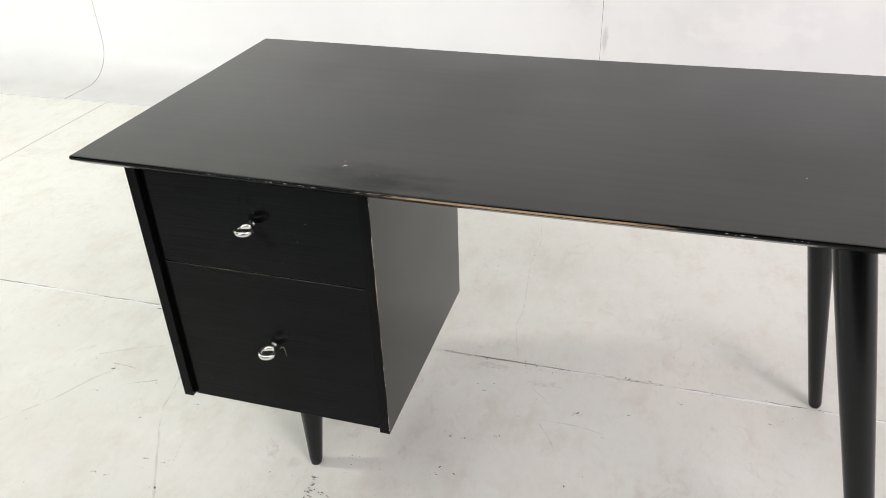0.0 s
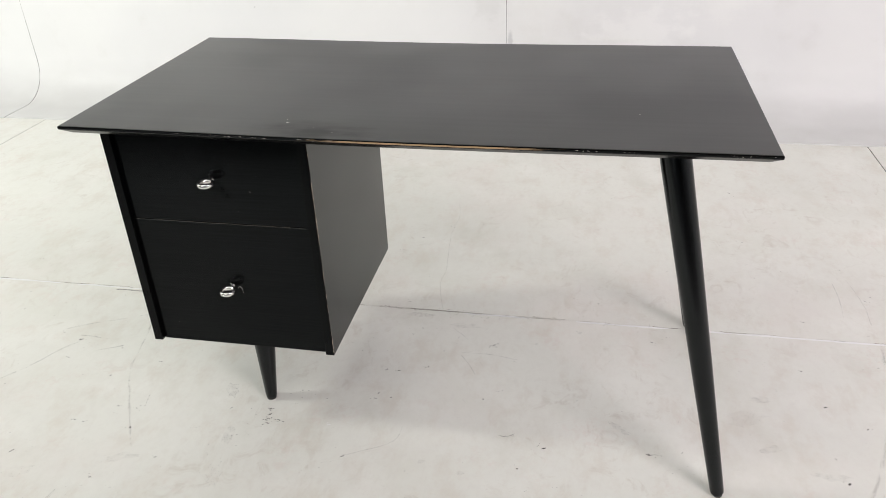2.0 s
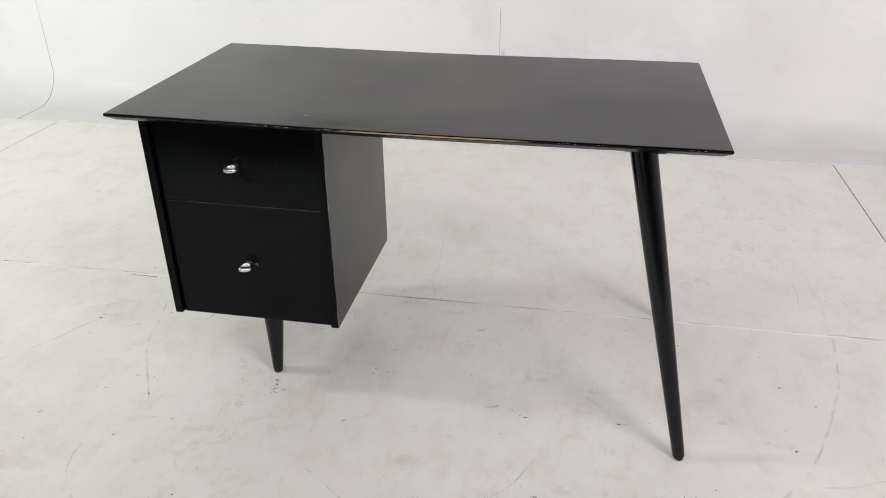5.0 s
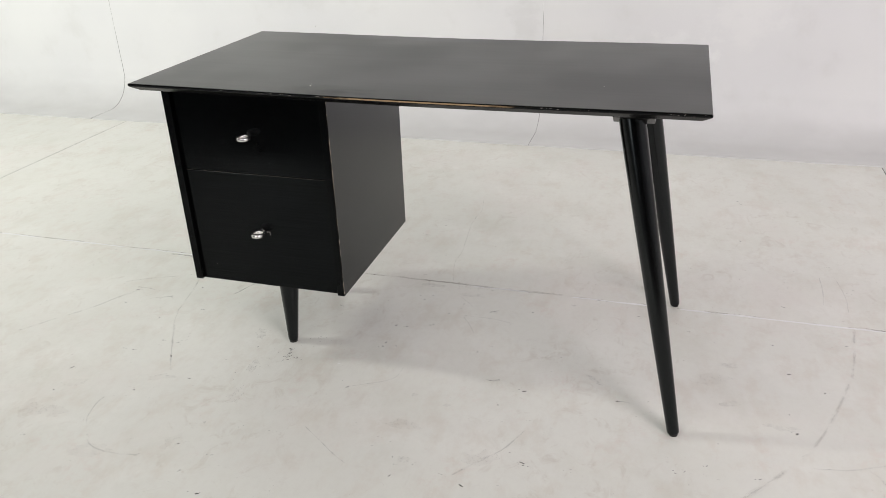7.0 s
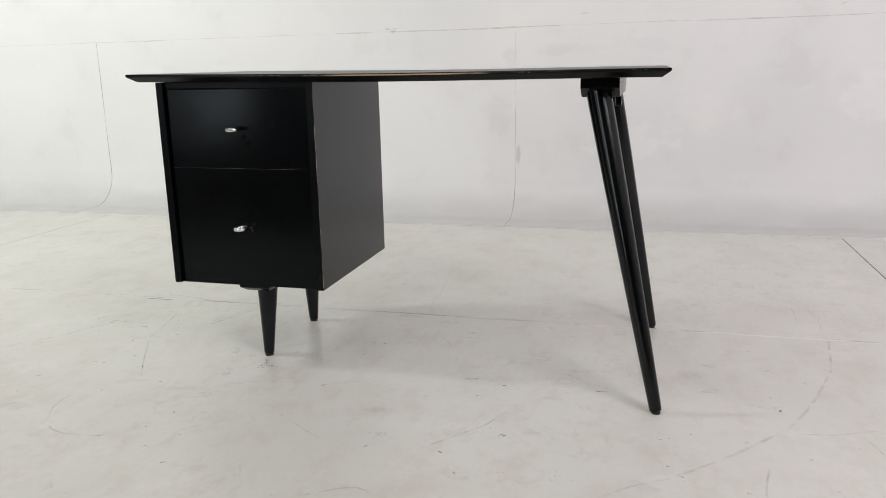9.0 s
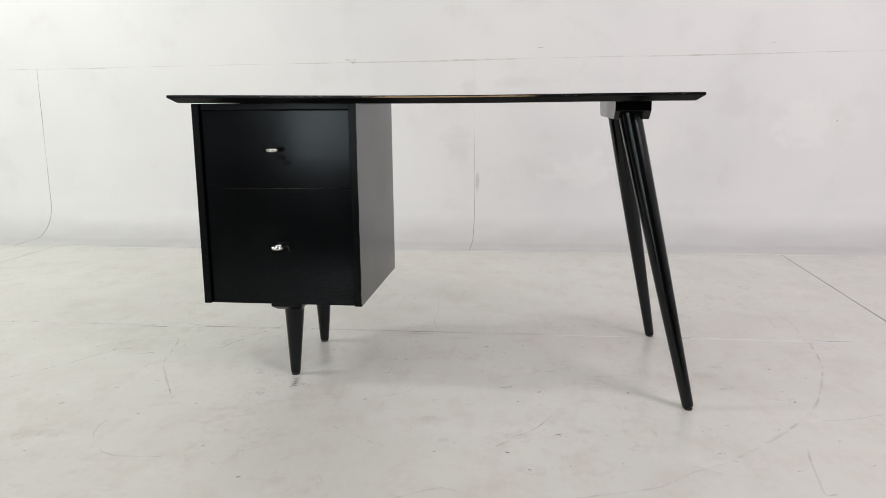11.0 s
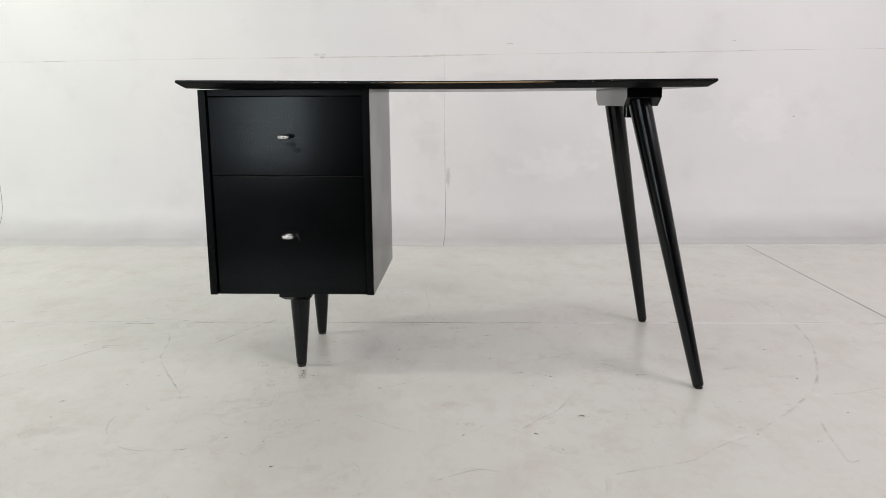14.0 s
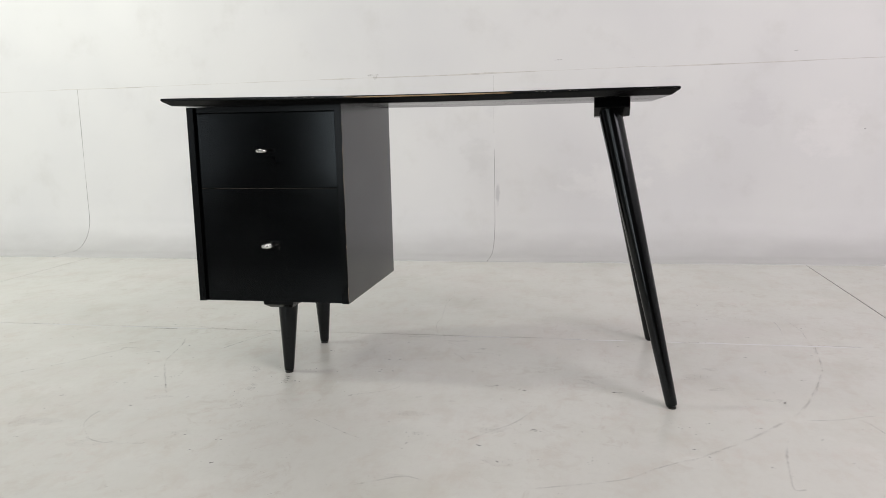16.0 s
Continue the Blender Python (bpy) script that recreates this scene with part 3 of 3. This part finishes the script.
class Specks:
    """Nicks, grit and crumbs lying on the paint, gathered in one mesh."""

    def __init__(self, seed):
        self.bm, self.rng = bmesh.new(), random.Random(seed)

    def put(self, x, y, half, wide, turn):
        n = self.rng.randint(7, 10)
        vs = []
        for k in range(n):
            a = k * math.tau / n
            px, py = half * math.cos(a) * self.rng.uniform(0.6, 1.1), wide * math.sin(a) * self.rng.uniform(0.45, 1.15)
            vs.append(self.bm.verts.new((x + px * math.cos(turn) - py * math.sin(turn), y + px * math.sin(turn) + py * math.cos(turn), 0.0009 + 0.0003 * self.rng.random())))
        self.bm.faces.new(vs)

    def nick(self, x, y, size=1.0):
        """One clear nick, with a crumb or two beside it."""
        turn, rng = self.rng.gauss(0.2, 0.45), self.rng
        self.put(x, y, size * rng.uniform(0.0032, 0.0058), size * rng.uniform(0.0011, 0.0021), turn)
        for _ in range(rng.randint(0, 2)):
            self.put(x + rng.gauss(0, 0.007), y + rng.gauss(0, 0.004), rng.uniform(0.0008, 0.002), rng.uniform(0.0005, 0.001), turn)

    def patch(self, x, y, sx, sy, count, size):
        rng = self.rng
        for _ in range(count):
            self.put(x + rng.gauss(0, sx), y + rng.gauss(0, sy), size * rng.uniform(0.7, 2.2), size * rng.uniform(0.4, 1.1), rng.gauss(0.4, 0.6))


grit = Specks(7)
for x, y in ((-0.635, 0.433), (-0.447, 0.343), (-0.367, 0.242), (-0.19, 0.378), (-0.13, 0.086), (-0.082, 0.085), (-0.207, 0.027), (-0.182, 0.025),
             (-0.286, -0.082), (0.043, -0.056), (-0.376, 0.62), (0.143, 0.12), (-0.214, 0.189), (-0.112, 0.259), (0.456, 0.616), (0.485, 0.485),
             (0.52, 0.494), (0.504, 0.464), (0.595, 0.403), (0.825, 0.464), (0.932, 0.527), (0.996, 0.573), (0.569, 0.335), (0.469, 0.308),
             (0.5, 0.31), (0.472, 0.22), (0.504, 0.209), (0.47, 0.199), (0.721, 0.232), (0.281, 0.092), (0.821, 0.028), (1.503, 0.653)):
    grit.nick(x, y, 0.8)
for x, y in ((1.683, 0.776), (1.113, 0.511), (1.249, 0.46), (1.457, 0.441), (1.556, 0.255), (1.288, -0.067), (1.226, -0.105), (-0.289, -0.088),
             (0.16, -0.281), (0.177, -0.198), (0.213, -0.355), (0.273, 0.376), (0.448, 0.008), (0.858, 0.1), (1.239, -0.212), (0.917, -0.16),
             (1.373, -0.277), (1.5, -0.129), (1.264, -0.246), (0.418, 0.986), (0.506, 1.066), (1.413, 1.427), (1.424, 1.402), (1.407, 1.073),
             (1.391, -0.082), (-0.266, -0.179), (0.254, -0.295), (0.089, -0.337), (-0.066, -0.131), (0.853, -0.322)):
    grit.nick(x, y, 0.8)
for x, y in ((-0.381, 0.319), (0.288, -0.407), (0.654, -0.259), (0.806, -0.25), (0.914, -0.153), (0.718, 0.444), (1.089, 0.108), (1.484, 0.316), (1.478, 0.085), (-0.062, 0.023), (0.872, 0.095)):
    grit.nick(x, y, 1.35)
grit.patch(0.243, 0.098, 0.006, 0.009, 12, 0.0020)  # crumbled spots before the short front leg
grit.patch(0.240, 0.128, 0.005, 0.004, 6, 0.0018)
grit.patch(0.268, 0.094, 0.003, 0.003, 4, 0.0018)
grit.patch(0.66, -0.205, 0.016, 0.010, 9, 0.0010)
grit.patch(1.03, -0.30, 0.022, 0.012, 9, 0.0013)
grit.patch(0.718, 0.443, 0.008, 0.005, 7, 0.0012)
grit.patch(1.105, 0.11, 0.012, 0.003, 6, 0.0010)
grit.patch(0.3, 0.19, 0.03, 0.012, 7, 0.0013)
grit.patch(-0.075, 0.095, 0.006, 0.012, 6, 0.0012)
grit.patch(0.2, 0.02, 0.03, 0.05, 10, 0.0010)
grit.patch(0.3, 0.6, 1.4, 0.6, 120, 0.0006)
shade_or_dust = Specks(29)
for _ in range(190):
    shade_or_dust.nick(shade_or_dust.rng.uniform(-1.0, 1.9), shade_or_dust.rng.uniform(-0.55, 1.0), shade_or_dust.rng.uniform(0.35, 0.9))
tagged(part("floor_dirt", shade_or_dust.bm, DIRT, floor, "faint brown specks of dirt"), kind="stuff")
tagged(part("floor_specks", grit.bm, SPECK, floor, "dark nicks and grit"), kind="stuff")

crumbs = Specks(11)
for k in range(900):  # broken paint and dirt along the joint
    x = -1.3 + 3.1 * k / 900 + crumbs.rng.uniform(-0.003, 0.003)
    broken = noise.noise((x * 5.5, 2, 5)) + 0.5 * noise.noise((x * 21, 7, 1))
    if broken > 0.05:
        crumbs.put(x, CRACK + crumbs.rng.gauss(-0.001, 0.0012 + 0.003 * max(0, broken)), crumbs.rng.uniform(0.001, 0.005), crumbs.rng.uniform(0.0004, 0.0013), crumbs.rng.gauss(0, 0.25))
crumbs.patch(0.66, 0.575, 0.045, 0.010, 46, 0.0011)
crumbs.patch(0.575, 0.582, 0.03, 0.004, 22, 0.0015)
crumbs.patch(1.0, 0.578, 0.012, 0.002, 10, 0.0018)
tagged(part("joint_crumbs", crumbs.bm, CRUMB, floor, "brown crumbs along the joint"), kind="stuff")

flakes = Specks(5)
flakes.patch(0.389, 0.099, 0.0025, 0.002, 3, 0.0022)
flakes.patch(-0.45, 0.583, 0.09, 0.003, 26, 0.0017)
flakes.patch(1.52, 0.579, 0.05, 0.002, 16, 0.0017)
tagged(part("paint_flakes", flakes.bm, WALL, floor, "loose white paint flakes"), kind="stuff")

# ---- the desk ----
WIDE, DEEP, HIGH = 1.218, 0.608, 0.735
desk = tagged(new("desk"), "satin black wooden pedestal desk with worn front edge, on white floor", "desk")


def settled(bm):
    """The desk leans a touch to its open end."""
    for v in bm.verts:
        v.co.z -= 0.0046 * v.co.x
    return bm


def tabletop_mesh():
    """A board with an undercut edge; sag and lift fit the camera's view."""
    nx, ny = 40, 10
    bm = bmesh.new()

    def ring(inset):
        xs = [inset + (WIDE - 2 * inset) * k / nx for k in range(nx + 1)]
        ys = [inset + (DEEP - 2 * inset) * k / ny for k in range(ny + 1)]
        return ([(x, ys[0]) for x in xs[:-1]] + [(xs[-1], y) for y in ys[:-1]] + [(x, ys[-1]) for x in xs[:0:-1]] + [(xs[0], y) for y in ys[:0:-1]])

    def put(x, y, z):
        sag = 0.0030 * math.sin(math.pi * x / WIDE) ** 2
        lift = (0.0024 - 0.0010 * x / WIDE) * y / DEEP + 0.0018 * (1 - x / WIDE) ** 3 * (1 - 0.5 * y / DEEP)
        return bm.verts.new((x, y, HIGH + z - sag + lift))
    levels = [(0.0022, 0.0), (0.0006, -0.0006), (0.0, -0.0022), (0.0, -0.0051), (0.0012, -0.0068), (0.0165, -0.0174), (0.019, -0.0183)]
    loops = [[put(x, y, z) for x, y in ring(i)] for i, z in levels]
    n = len(loops[0])
    for level, (a, b) in enumerate(zip(loops, loops[1:])):
        for k in range(n):
            f = bm.faces.new((a[k], a[(k + 1) % n], b[(k + 1) % n], b[k]))
            f.material_index = 0 if level == 0 else 1 if level == 2 and k < nx else 2
    for loop, (i, z) in ((loops[0], levels[0]), (loops[-1], levels[-1])):
        grid = {}
        for k, v in enumerate(loop):
            if k < nx:
                grid[k, 0] = v
            elif k < nx + ny:
                grid[nx, k - nx] = v
            elif k < 2 * nx + ny:
                grid[2 * nx + ny - k, ny] = v
            else:
                grid[0, 2 * nx + 2 * ny - k] = v
        for p in range(1, nx):
            for q in range(1, ny):
                grid[p, q] = put(i + (WIDE - 2 * i) * p / nx, i + (DEEP - 2 * i) * q / ny, z)
        for p in range(nx):
            for q in range(ny):
                bm.faces.new((grid[p, q], grid[p + 1, q], grid[p + 1, q + 1], grid[p, q + 1])).material_index = 0 if loop is loops[0] else 2
    return settled(bm)


part("tabletop", tabletop_mesh(), (BLACK_TOP, BLACK_EDGE, BLACK_UNDER), desk, "black-lacquered board with an undercut edge rubbed to bare wood", smooth=8)

# pedestal
PX0, PX1, PY0, PY1, PZ0, PZ1 = 0.0225, 0.4315, 0.078, 0.535, 0.2172, 0.7165
SIDE = 0.0185
for x in (PX0, PX1 - SIDE):
    bm = settled(block(x, x + SIDE, PY0, PY1, PZ0, PZ1, 0.0012))
    bm.normal_update()
    for f in bm.faces:
        f.material_index = 1 if f.normal.y < -0.5 else 0
    part("side_panel", bm, (BLACK_Z, BLACK_STILE), desk)
part("back_panel", settled(block(PX0 + SIDE, PX1 - SIDE, PY1 - 0.012, PY1 - 0.001, PZ0 + 0.004, PZ1)), BLACK_X, desk)
part("bottom_panel", settled(block(PX0 + SIDE, PX1 - SIDE, PY0 + 0.034, PY1 - 0.012, PZ0 + 0.006, PZ0 + 0.02)), BLACK_X, desk)
part("top_rail", settled(block(PX0 + SIDE, PX1 - SIDE, PY0 + 0.008, PY0 + 0.03, 0.7015, PZ1, 0.0006)), BLACK_STILE, desk)


def torus(centre, ring, tube, squash, n=40, m=18):
    bm = bmesh.new()
    vs = []
    for i in range(n):
        a = i * math.tau / n
        row = []
        for j in range(m):
            b = j * math.tau / m
            r = ring + tube * math.cos(b)
            row.append(bm.verts.new((centre[0] + r * math.cos(a), centre[1] + r * math.sin(a), centre[2] + tube * squash * math.sin(b))))
        vs.append(row)
    for i in range(n):
        for j in range(m):
            bm.faces.new((vs[i][j], vs[(i + 1) % n][j], vs[(i + 1) % n][(j + 1) % m], vs[i][(j + 1) % m]))
    return bm


FACE = 0.088
for z0, z1, knob in ((0.5125, 0.6995, 0.606), (0.2168, 0.5105, 0.3665)):
    drawer = part("drawer", settled(block(PX0 + SIDE + 0.0015, PX1 - SIDE - 0.0015, FACE, FACE + 0.022, z0, z1, 0.001)), BLACK_FRONT, desk, "flush black drawer front with brushed grain")
    part("drawer_box", settled(block(PX0 + SIDE + 0.012, PX1 - SIDE - 0.012, FACE + 0.022, PY1 - 0.03, z0 + 0.018, z1 - 0.03)), BLACK_X, drawer)
    part("ring_pull", torus((0.2265, 0.0655, knob - 0.001), 0.0130, 0.0036, 1.35), CHROME, drawer, "polished chrome ring pull", smooth=60)
    part("pull_neck", lathe([(0, 0.0034), (0.25, 0.0030), (0.7, 0.0034), (0.9, 0.0052), (1, 0.0055)], (0.2265, 0.0795, knob - 0.001), (0.2265, FACE + 0.001, knob - 0.001), 18), CHROME, drawer, "chrome neck", smooth=40)


# runners and legs
def runner(x0, x1, y0, y1, z0, z1, cut_x, cut_y, drop):
    """A block whose ends are cut off slantwise below."""
    bm = bmesh.new()
    def loop(ix, iy, z):
        return [bm.verts.new(c) for c in ((x0 + ix, y0 + iy, z), (x1 - ix, y0 + iy, z), (x1 - ix, y1 - iy, z), (x0 + ix, y1 - iy, z))]
    rows = [loop(0, 0, z1), loop(0, 0, z0 + drop), loop(cut_x, cut_y, z0)]
    for a, b in zip(rows, rows[1:]):
        for k in range(4):
            bm.faces.new((a[k], a[(k + 1) % 4], b[(k + 1) % 4], b[k]))
    bm.faces.new(rows[0])
    bm.faces.new(rows[-1])
    bmesh.ops.bevel(bm, geom=bm.edges[:], offset=0.0008, segments=1, affect="EDGES")
    return bm


part("leg_runner", settled(runner(1.0365, 1.1175, 0.090, 0.545, 0.6745, 0.7175, 0.0, 0.036, 0.02)), BLACK_UNDER, desk, "black runner with slanted ends")
part("pedestal_runner", settled(runner(0.187, 0.269, 0.108, 0.520, 0.1925, 0.2265, 0.010, 0.020, 0.012)), BLACK_UNDER, desk, "black runner with slanted ends")
part("leg_bracket", settled(block(1.096, 1.112, 0.395, 0.43, 0.642, 0.6795, 0.002)), BLACK_X, desk)

LEG = [(0.0, 0.0262), (0.05, 0.0264), (0.3, 0.0238), (0.6, 0.0196), (0.9, 0.0148), (0.985, 0.0134), (0.995, 0.0126)]
for top, foot in (((1.0702, 0.124, 0.692), (1.2182, 0.020, 0.003)), ((1.079, 0.500, 0.690), (1.209, 0.596, 0.003))):
    leg = part("leg", lathe(LEG, top, foot), BLACK_LEG, desk, "tapered round black leg, splayed outward", smooth=35)
    part("glide", lathe([(0, 0.0098), (1, 0.0092)], foot, (foot[0], foot[1], 0.0), 24), RUBBER, leg, smooth=35)
SHORT = [(0.0, 0.0262), (0.1, 0.0262), (0.5, 0.0200), (0.93, 0.0136), (0.97, 0.0130), (0.985, 0.0120)]
for top, foot in (((0.2222, 0.190, 0.204), (0.2222, 0.171, 0.003)), ((0.2265, 0.450, 0.204), (0.2215, 0.462, 0.003))):
    leg = part("leg", lathe(SHORT, top, foot), BLACK_LEG, desk, "short tapered round black leg", smooth=35)
    part("glide", lathe([(0, 0.0112), (1, 0.0108)], foot, (foot[0], foot[1], 0.0), 24), RUBBER, leg, smooth=35)


# ---- wear on the desk ----
# pale tone painted for the light that the drawers' edges catch
EDGE_GLINT = scuff_material("pale_edge_glint", (0.42, 0.37, 0.31), 0.45)
BARE = scuff_material("bare_wood_rubbing", (0.56, 0.47, 0.36), 0.65, 45)


def edge_strip(a, b, width, normal):
    """A broken pale line along an edge: bare wood, or light put into colour."""
    a, b, normal = Vector(a), Vector(b), Vector(normal).normalized()
    side = (b - a).normalized().cross(normal)
    bm = bmesh.new()
    pairs = []
    for k in range(41):
        c = a.lerp(b, k / 40) + normal * 0.0004
        w = width * (0.6 + 0.5 * noise.noise((c.x * 30, c.y * 30, c.z * 30)))
        pairs.append((bm.verts.new(c + side * w), bm.verts.new(c - side * w)))
    for p, q in zip(pairs, pairs[1:]):
        bm.faces.new((p[0], p[1], q[1], q[0]))
    return bm


part("edge_wear_or_glint", settled(edge_strip((PX1 - 0.0004, PY0 + 0.0004, 0.225), (PX1 - 0.0004, PY0 + 0.0004, 0.70), 0.0010, (1, -1, 0))), BARE, desk, "rubbed bare edge, or edge light drawn as a strip")


def chip(x, y, size, seed):
    """A star-shaped nick in the lacquer of the top."""
    rng = random.Random(seed)
    sag = 0.0030 * math.sin(math.pi * x / WIDE) ** 2
    lift = (0.0024 - 0.0010 * x / WIDE) * y / DEEP + 0.0018 * (1 - x / WIDE) ** 3 * (1 - 0.5 * y / DEEP)
    bm = bmesh.new()
    n = 9
    reach = [size * (rng.uniform(0.8, 1.25) if k % 3 == 0 else rng.uniform(0.2, 0.4)) for k in range(n)]
    bm.faces.new([bm.verts.new((x + r * math.cos(k * math.tau / n), y + r * math.sin(k * math.tau / n), HIGH - sag + lift + 0.0004)) for k, r in enumerate(reach)])
    return settled(bm)


for k, (x, y, size) in enumerate(((0.407, 0.066, 0.0046), (0.402, 0.080, 0.0016), (1.011, 0.163, 0.002), (0.462, 0.047, 0.0013), (0.50, 0.031, 0.0012))):
    part("lacquer_chip", chip(x, y, size, k), CHIP, desk)
# light along the worn top edges of the drawers, drawn as strips
part("edge_wear_or_glint", settled(edge_strip((0.046, FACE + 0.0002, 0.5103), (0.405, FACE + 0.0002, 0.5103), 0.0006, (0, -1, 1))), EDGE_GLINT, desk, "rubbed bare edge, or edge light drawn as a strip")
part("edge_wear_or_glint", settled(edge_strip((0.045, FACE + 0.0002, 0.6993), (0.405, FACE + 0.0002, 0.6993), 0.0004, (0, -1, 1))), EDGE_GLINT, desk, "rubbed bare edge, or edge light drawn as a strip")


def edge_chip(x, half, tall, seed):
    """A nick knocked out of the lacquer on the board's front edge."""
    rng = random.Random(seed)
    sag = 0.0030 * math.sin(math.pi * x / WIDE) ** 2
    z = HIGH - sag + 0.0018 * (1 - x / WIDE) ** 3 - 0.0032 + rng.uniform(-0.0006, 0.0010)
    bm = bmesh.new()
    n = 13
    bm.faces.new([bm.verts.new((x + half * math.cos(k * math.tau / n) * rng.uniform(0.6, 1.1), -0.0003, z + tall * math.sin(k * math.tau / n) * rng.uniform(0.35, 1.1))) for k in range(n)])
    return settled(bm)


for k, (x, half, tall) in enumerate((
        (0.231, 0.004, 0.0010), (0.241, 0.002, 0.0008), (0.293, 0.0025, 0.0009), (0.301, 0.0015, 0.0010), (0.319, 0.0038, 0.0014), (0.326, 0.0030, 0.0016),
        (0.347, 0.0042, 0.0015), (0.369, 0.0038, 0.0014), (0.374, 0.0018, 0.0010), (0.389, 0.0060, 0.0012), (0.452, 0.0080, 0.0007), (0.468, 0.0045, 0.0008),
        (0.505, 0.0100, 0.0006), (0.911, 0.0035, 0.0012), (0.921, 0.0024, 0.0010), (0.929, 0.0040, 0.0012), (0.942, 0.0036, 0.0011), (0.984, 0.0020, 0.0010),
        (0.992, 0.0018, 0.0012), (0.999, 0.0014, 0.0008), (1.146, 0.0022, 0.0009), (1.170, 0.0026, 0.0010), (1.205, 0.0016, 0.0008))):
    part("edge_chip", edge_chip(x, 0.75 * half, 0.6 * tall, 300 + k), NICK, desk)


def front_chip(x, z, size, seed):
    """A nick in the lacquer of a drawer front."""
    rng = random.Random(seed)
    bm = bmesh.new()
    bm.faces.new([bm.verts.new((x + 1.8 * size * rng.uniform(0.3, 1) * math.cos(k * math.tau / 7), FACE - 0.0003, z + size * rng.uniform(0.3, 1) * math.sin(k * math.tau / 7))) for k in range(7)])
    return settled(bm)


for k, (x, z, size) in enumerate(((0.320, 0.617, 0.0008), (0.302, 0.583, 0.0006), (0.271, 0.541, 0.0005), (0.085, 0.262, 0.0007))):
    part("lacquer_chip", front_chip(x, z, size, 40 + k), CHIP, desk)


def thread_mesh():
    """A loose hair-thin thread hanging from the lower ring."""
    bm = bmesh.new()
    line = [Vector((0.241 + 0.010 * k / 12, FACE - 0.006 + 0.004 * math.sin(k / 4), 0.364 + 0.004 * math.sin(k / 3.5) - 0.011 * (k / 12) ** 2)) for k in range(13)]
    rings = [[bm.verts.new(c + Vector((0, 0.0003 * math.cos(a), 0.0003 * math.sin(a)))) for a in (0, 2.1, 4.2)] for c in line]
    for p, q in zip(rings, rings[1:]):
        for k in range(3):
            bm.faces.new((p[k], p[(k + 1) % 3], q[(k + 1) % 3], q[k]))
    return bm


part("thread", thread_mesh(), CHIP, drawer, "loose thread")


# ---- marks on the wall ----
def wall_mark(x, z, wide, high, tilt, seed):
    rng = random.Random(seed)
    bm = bmesh.new()
    n = 11
    vs = []
    for k in range(n):
        a = k * math.tau / n
        dx, dz = wide / 2 * math.cos(a) * rng.uniform(0.7, 1), high / 2 * math.sin(a) * rng.uniform(0.5, 1)
        vs.append(bm.verts.new((x + dx, BACK - 0.004, z + dz + tilt * dx)))
    bm.faces.new(vs)
    return bm


for k, (x, z, wide, high, tilt) in enumerate(((0.865, 0.970, 0.05, 0.005, 0.06), (1.230, 0.968, 0.012, 0.005, 0.0), (1.98, 0.972, 0.03, 0.004, 0.1), (2.30, 0.60, 0.012, 0.008, 0.3), (-0.62, 0.45, 0.01, 0.006, 0.2))):
    part("wall_mark", wall_mark(x, z, wide, high, tilt, 60 + k), DRAG, wall_north)
STAIN = scuff_material("brown_seam_stain", (0.50, 0.44, 0.36), 0.22, 40)
for k, (x, z, wide, high, tilt) in enumerate(((-0.10, 0.928, 0.09, 0.012, 0.04), (-0.085, 0.917, 0.03, 0.026, 0.0))):
    part("wall_stain", wall_mark(x, z, wide, high, tilt, 160 + k), STAIN, wall_north, "soft brown stain")
